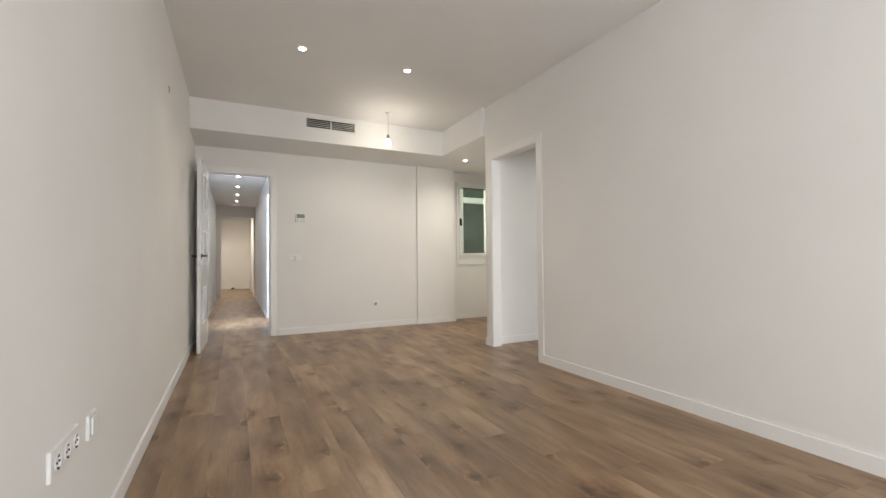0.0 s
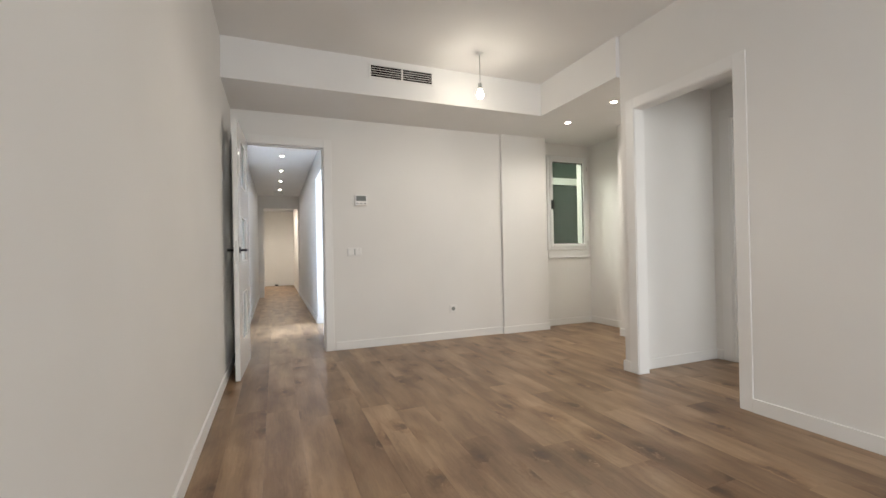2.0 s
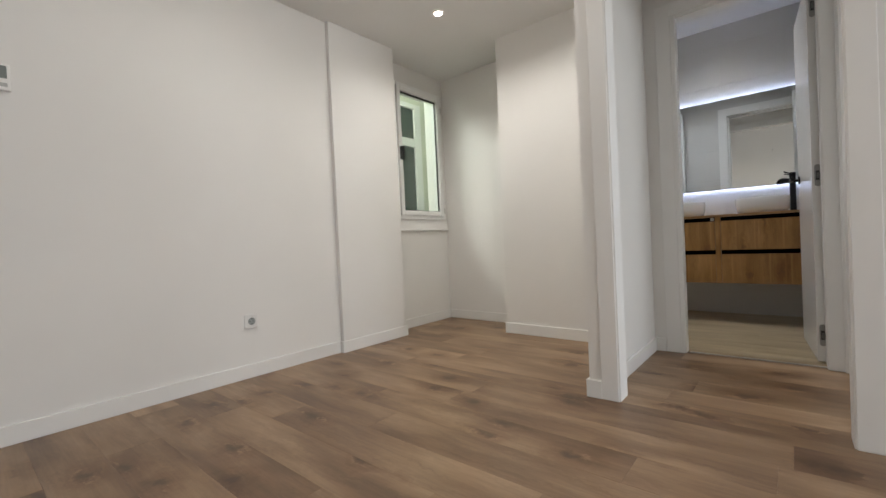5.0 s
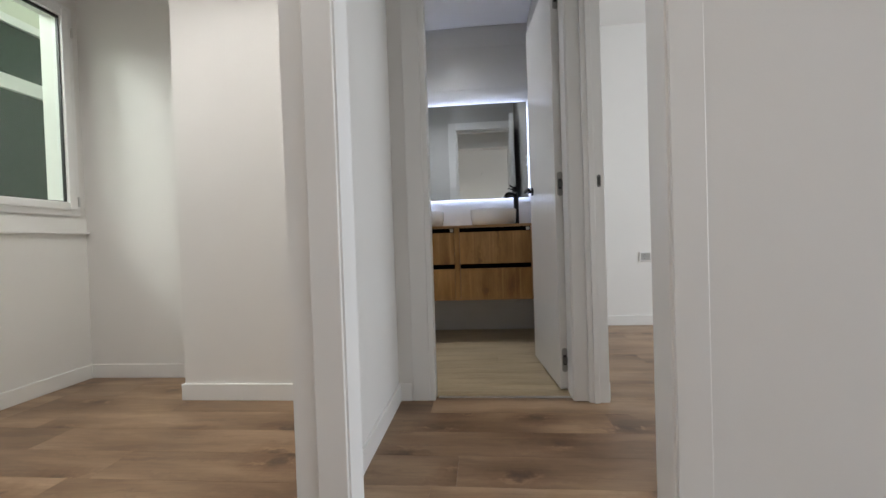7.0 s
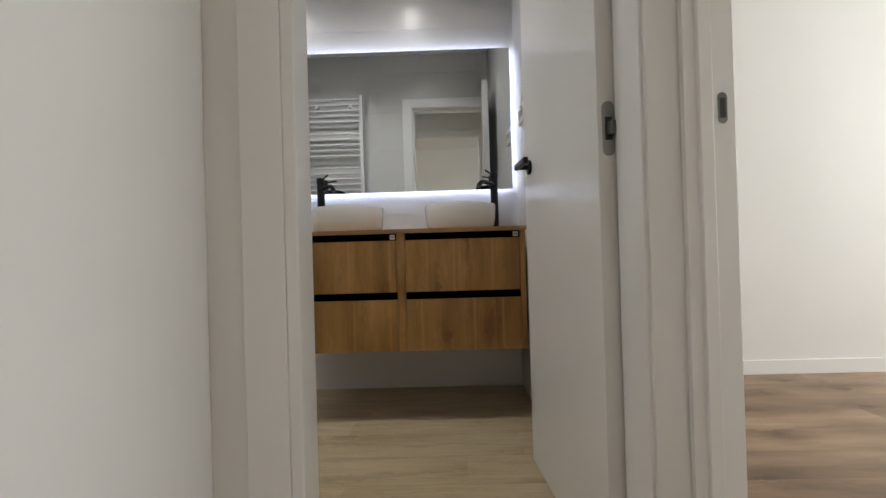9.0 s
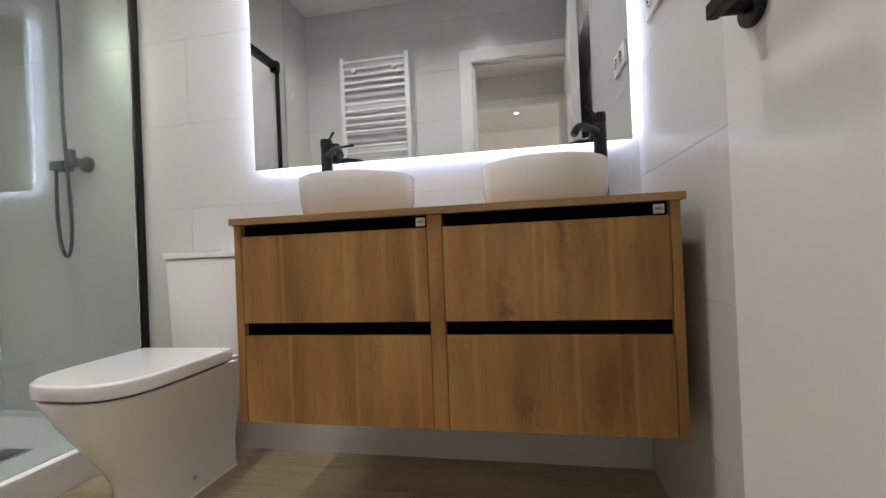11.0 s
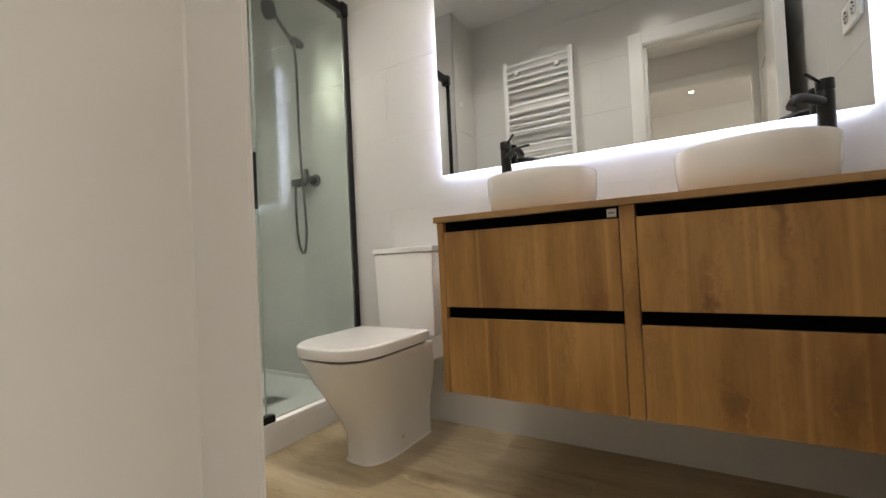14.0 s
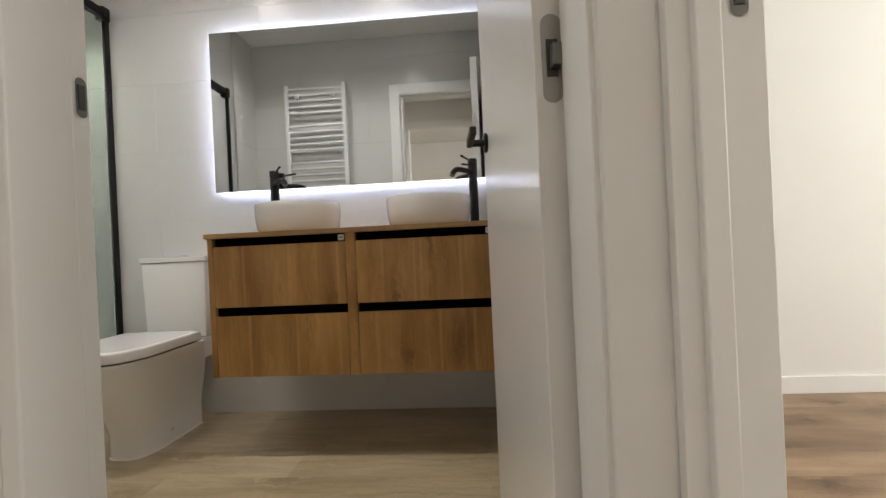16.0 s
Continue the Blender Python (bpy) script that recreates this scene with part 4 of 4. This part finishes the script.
def shower():
    # tray
    tray = empty("shower_tray", (0, 0, 0), "white slate-textured resin shower tray", "shower tray")
    x0, x1, y0, y1, h = SX + 0.002, BX - 0.002, BB + 0.020, SH - 0.002, 0.122
    box("tray_floor", (x0, y0, 0), (x1, y1, h - 0.022), RESIN, tray)
    for lo, hi in [((x0, y0, h - 0.022), (x1, y0 + 0.05, h)), ((x0, y1 - 0.02, h - 0.022), (x1, y1, h)), ((x0, y0 + 0.05, h - 0.022), (x0 + 0.02, y1 - 0.02, h)), ((x1 - 0.02, y0 + 0.05, h - 0.022), (x1, y1 - 0.02, h))]:
        box("rim", lo, hi, RESIN, tray, bevel=0.004)
    dx, dy, dz = 5.076, 5.455, h - 0.022
    box("drain_cover", (dx - 0.06, dy - 0.06, dz), (dx + 0.06, dy + 0.06, dz + 0.005), CHROME, tray, "steel drain cover", bevel=0.002)
    for k in range(4):
        box("drain_slot", (dx - 0.045, dy - 0.042 + k * 0.024, dz + 0.0045), (dx + 0.045, dy - 0.032 + k * 0.024, dz + 0.0056), DARKHOLE, tray)
    # screen
    sc = empty("shower_screen", (0, 0, 0), "sliding clear glass shower screen with black profiles", "shower screen")
    g = 5.168
    box("wall_profile", (BX - 0.034, g - 0.012, h), (BX - 0.002, g + 0.012, 2.10), BLACK, sc, bevel=0.002)
    box("wall_profile", (SX + 0.002, g - 0.012, h), (SX + 0.020, g + 0.012, 2.10), BLACK, sc, bevel=0.002)
    box("top_rail", (SX + 0.002, g - 0.020, 2.10), (BX - 0.002, g + 0.024, 2.145), BLACK, sc, bevel=0.003)
    for x in (SX + 0.03, BX - 0.03):
        box("rail_end", (x - 0.022, g - 0.026, 2.085), (x + 0.022, g + 0.03, 2.155), BLACK, sc, bevel=0.004)
    box("bottom_seal", (SX + 0.034, g - 0.006, h), (4.84, g + 0.002, h + 0.010), BLACK, sc, "black sill strip")
    p = box("fixed_pane", (4.853, g - 0.004, h + 0.002), (BX - 0.038, g + 0.004, 2.10), GLASS, sc, "clear greenish glass pane")
    q = box("sliding_pane", (4.753, g - 0.020, h + 0.012), (5.38, g - 0.012, 2.10), GLASS, sc, "clear greenish glass pane")
    p.visible_shadow = q.visible_shadow = False
    box("pane_edge", (4.8495, g - 0.004, h + 0.002), (4.853, g + 0.004, 2.10), GLASSEDGE, sc, "pale green polished glass edge")
    box("pane_edge", (4.7495, g - 0.020, h + 0.012), (4.753, g - 0.012, 2.10), GLASSEDGE, sc, "pale green polished glass edge")
    box("floor_guide", (4.818, g - 0.032, h), (4.876, g + 0.010, h + 0.030), BLACK, sc, bevel=0.004)
    hx, hy = 4.808, g - 0.020
    boxes("handle", [((hx - 0.019, hy - 0.020, 1.005), (hx - 0.006, hy, 1.24)), ((hx + 0.006, hy - 0.020, 1.005), (hx + 0.019, hy, 1.24)), ((hx - 0.006, hy - 0.020, 1.005), (hx + 0.006, hy, 1.03)), ((hx - 0.006, hy - 0.020, 1.215), (hx + 0.006, hy, 1.24))], BLACK, sc, "matt black grip", bevel=0.002)
    # mixer, hose and hand shower
    mx = empty("shower_mixer", (0, 0, 0), "black shower mixer with hose and hand shower", "shower mixer")
    bm = bmesh.new()
    add_bar(bm, (BX - 0.001, 5.455, 1.245), (BX - 0.013, 5.455, 1.245), 0.036, 28)
    add_bar(bm, (BX - 0.012, 5.455, 1.245), (BX - 0.06, 5.455, 1.245), 0.021, 24)
    part("valve", bm, HOSE, mx, bevel=0.002, smooth=True)
    bm = bmesh.new()
    add_box(bm, (BX - 0.085, 5.447, 1.235), (BX - 0.058, 5.463, 1.30))
    part("lever", bm, HOSE, mx, bevel=0.004)
    bm = bmesh.new()
    add_box(bm, (BX - 0.055, 5.535, 1.222), (BX - 0.001, 5.605, 1.262))
    add_bar(bm, (BX - 0.03, 5.455, 1.243), (BX - 0.03, 5.56, 1.243), 0.013, 16)
    part("outlet", bm, HOSE, mx, bevel=0.003)
    bm = bmesh.new()
    add_bar(bm, (BX - 0.001, 5.53, 2.05), (BX - 0.03, 5.53, 2.05), 0.022, 24)
    add_box(bm, (BX - 0.075, 5.512, 2.035), (BX - 0.028, 5.548, 2.075))
    part("wall_bracket", bm, HOSE, mx, bevel=0.004)
    tube("hose", [(BX - 0.04, 5.585, 1.225), (BX - 0.04, 5.590, 1.10), (BX - 0.045, 5.580, 0.90), (BX - 0.045, 5.535, 0.80), (BX - 0.045, 5.495, 0.90),
                  (BX - 0.05, 5.505, 1.15), (BX - 0.05, 5.535, 1.50), (BX - 0.055, 5.515, 1.85), (BX - 0.06, 5.525, 2.03)], 0.0075, HOSE, mx)
    bm = bmesh.new()
    add_bar(bm, (BX - 0.055, 5.527, 2.03), (BX - 0.15, 5.60, 2.22), 0.0105, 16)
    add_bar(bm, (BX - 0.15, 5.60, 2.22), (BX - 0.175, 5.605, 2.21), 0.05, 28, 0.055)
    part("hand_shower", bm, HOSE, mx, smooth=True)


shower()


def towel_radiator():
    root = empty("towel_radiator", (BW1, 4.55, 1.08), "white ladder towel radiator on grey tiles", "radiator")
    w, H = 0.25, 1.18
    for y in (-w, w):
        bm = bmesh.new()
        add_box(bm, (0.045, y - 0.016, 0), (0.077, y + 0.016, H))
        part("upright", bm, RADIATOR, root, bevel=0.006)
    for z in (0.12, H - 0.12):
        for y in (-w * 0.7, w * 0.7):
            bm = bmesh.new()
            add_bar(bm, (0.001, y, z), (0.05, y, z), 0.011, 14)
            part("bracket", bm, RADIATOR, root)
    rungs, z = [], H - 0.035
    while z > 0.02:
        for k in range(5):
            rungs.append(z - 0.051 * k)
        z -= 0.051 * 4 + 0.113
    rungs = [z for z in rungs if z > 0.02]
    for y in (-w * 0.62, w * 0.62):
        bm = bmesh.new()
        add_bar(bm, (0.05, y, H - 0.105), (0.086, y, H - 0.105), 0.019, 20)
        part("wall_fixing", bm, RADIATOR, root, "white round fixing cap", bevel=0.003, smooth=True)
    for z in rungs:
        bm = bmesh.new()
        add_bar(bm, (0.061, -w, z), (0.061, w, z), 0.0115, 12)
        part("rung", bm, RADIATOR, root, smooth=True)


towel_radiator()


# ---- tiles, planks ----
def cut(rects, hole):
    """Rectangles (u0, v0, u1, v1) with a hole of the same form taken out."""
    out = []
    for u0, v0, u1, v1 in rects:
        a0, b0, a1, b1 = max(u0, hole[0]), max(v0, hole[1]), min(u1, hole[2]), min(v1, hole[3])
        if a0 >= a1 or b0 >= b1:
            out.append((u0, v0, u1, v1))
            continue
        for r in ((u0, v0, a0, v1), (a1, v0, u1, v1), (a0, v0, a1, b0), (a0, b1, a1, v1)):
            if r[2] - r[0] > 0.004 and r[3] - r[1] > 0.004:
                out.append(r)
    return out


MESHES = {}


def piece_mesh(kind, size, material, chamfer):
    """A shared block of that size, centred in plan with its top at zero, and slightly chamfered edges."""
    key = (kind, tuple(round(s, 3) for s in size))
    if key not in MESHES:
        x, y, z = size[0] / 2, size[1] / 2, size[2]
        c = chamfer
        bm = bmesh.new()
        low = [bm.verts.new((sx * x, sy * y, -z)) for sx, sy in ((-1, -1), (1, -1), (1, 1), (-1, 1))]
        mid = [bm.verts.new((sx * x, sy * y, -c)) for sx, sy in ((-1, -1), (1, -1), (1, 1), (-1, 1))]
        top = [bm.verts.new((sx * (x - c), sy * (y - c), 0)) for sx, sy in ((-1, -1), (1, -1), (1, 1), (-1, 1))]
        for a, b in ((low, mid), (mid, top)):
            for k in range(4):
                bm.faces.new((a[k], a[(k + 1) % 4], b[(k + 1) % 4], b[k]))
        bm.faces.new(top)
        me = bpy.data.meshes.new(kind)
        bm.to_mesh(me)
        bm.free()
        me.materials.append(material)
        MESHES[key] = me
    return MESHES[key]


def lay(kind, parent, m, rect, depth, material, gap, chamfer):
    u0, v0, u1, v1 = rect
    size = (u1 - u0 - gap, v1 - v0 - gap, depth)
    if min(size[:2]) < 0.006:
        return
    ob = new(kind, piece_mesh(kind, size, material, chamfer))
    ob.parent = parent
    ob.matrix_world = m @ Matrix.Translation(((u0 + u1) / 2, (v0 + v1) / 2, 0))


def wall_frame(origin, u, n):
    """The pose whose x runs along u on a wall, y up and z out of the wall along n."""
    u, n = Vector(u), Vector(n)
    v = Vector((0, 0, 1))
    return Matrix(((u.x, v.x, n.x, origin[0]), (u.y, v.y, n.y, origin[1]), (u.z, v.z, n.z, origin[2]), (0, 0, 0, 1)))


TILE_H, TILE_W = 0.364, 1.18


def tile_wall(name, origin, u, n, length, start, holes=(), phase=0):
    backing = empty(name, (0, 0, 0), "large light grey porcelain wall tiles", "tiles", kind="structure")
    m = wall_frame(origin, u, n)
    bm = bmesh.new()
    rects = [(0, 0, length, BATHC)]
    for hole in holes:
        rects = cut(rects, hole)
    for u0, v0, u1, v1 in rects:
        add_box(bm, (u0, v0, -0.0095), (u1, v1, -0.002), m)
    part("grout_bed", bm, GROUT, backing)
    z, row = -0.075, phase
    while z < BATHC:
        a = start - TILE_W * (1 if row % 2 == 0 else 1.5)
        while a < length:
            r = (max(a, 0), max(z, 0), min(a + TILE_W, length), min(z + TILE_H, BATHC))
            if r[2] - r[0] > 0.01 and r[3] - r[1] > 0.01:
                pieces = [r]
                for hole in holes:
                    pieces = cut(pieces, hole)
                for p in pieces:
                    lay("tile", backing, m, p, 0.008, TILE, 0.0009, 0.0003)
            a += TILE_W
        z, row = z + TILE_H, row + 1


tile_wall("tiling_back", (BX, BR, 0), (0, 1, 0), (-1, 0, 0), SH - BR, 0.62)
tile_wall("tiling_side", (BW1, BR, 0), (1, 0, 0), (0, 1, 0), BX - BW1, 0.95)
tile_wall("tiling_door", (BW1, BR, 0), (0, 1, 0), (1, 0, 0), BB - BR, 0.4, [(3.06 - BR, 0, 3.90 - BR, DH + 0.06)])
tile_wall("tiling_chase_front", (BW1, BB, 0), (1, 0, 0), (0, -1, 0), SX - BW1, 0.0, (), 1)
tile_wall("tiling_chase_side", (SX, BB, 0), (0, 1, 0), (1, 0, 0), SH - BB, 0.3)
tile_wall("tiling_window", (SX, SH, 0), (1, 0, 0), (0, -1, 0), BX - SX, 4.752 - SX, [(4.47 - SX, 1.64, 4.945 - SX, 2.42)])


def board_floor(name, label, rooms, width, length, material, z, gap_material, category, seed, gap=0.0004):
    root = empty(name, (0, 0, 0), label, category, kind="structure")
    rng = random.Random(seed)
    bm = bmesh.new()
    for x0, y0, x1, y1 in rooms:
        add_box(bm, (x0, y0, z - 0.02), (x1, y1, z - 0.003))
    part("underlay", bm, gap_material, root)
    x = -0.40
    while x < 5.6:
        y = -2.4 - rng.random() * length
        while y < 16.3:
            for rx0, ry0, rx1, ry1 in rooms:
                r = (max(x, rx0), max(y, ry0), min(x + width, rx1), min(y + length, ry1))
                if r[2] - r[0] > 0.008 and r[3] - r[1] > 0.008:
                    lay("plank", root, Matrix.Translation((0, 0, z)), r, 0.008, material, gap, 0.0002)
            y += length
        x += width


board_floor("floor", "brown knotty oak laminate planks", [
    (WX, BACK, CX0, END), (CX0, BACK, CX1, CFAR), (CX1, BACK, EX, END), (EX, 3.075, 2.905, 4.05), (2.905, -1.0, BW0, 4.05), (EX, 4.05, BW0, END), (BW0, BB + 0.02, NX, END), (3.29, END, NX, NY),
    (EX + 0.1, -1.0, 2.905, 2.985), (BW0, -1.0, BEDX, 2.985), (BW0, 2.985, BW0 + 0.02, 3.075), (BW0, 3.10, BW0 + 0.045, 3.86), (CX1, 6.2, 2.7, 8.4)], 0.192, 1.285, FLOOR, 0.0, GAP, "floor", 5)
board_floor("floor_bath", "beige oak-look porcelain floor planks", [(BW0 + 0.045, 3.10, BW1, 3.86), (BW1, BR, BX, BB), (SX, BB, BX, SH)], 0.2, 1.2, BATHFLOOR, 0.001, BATHGAP, "floor", 9, 0.0005)
structure(box("threshold_strip", (BW0 + 0.028, 3.147, 0.0), (BW0 + 0.05, 3.80, 0.005), CHROME, bevel=0.002), "thin metal threshold strip", "threshold")
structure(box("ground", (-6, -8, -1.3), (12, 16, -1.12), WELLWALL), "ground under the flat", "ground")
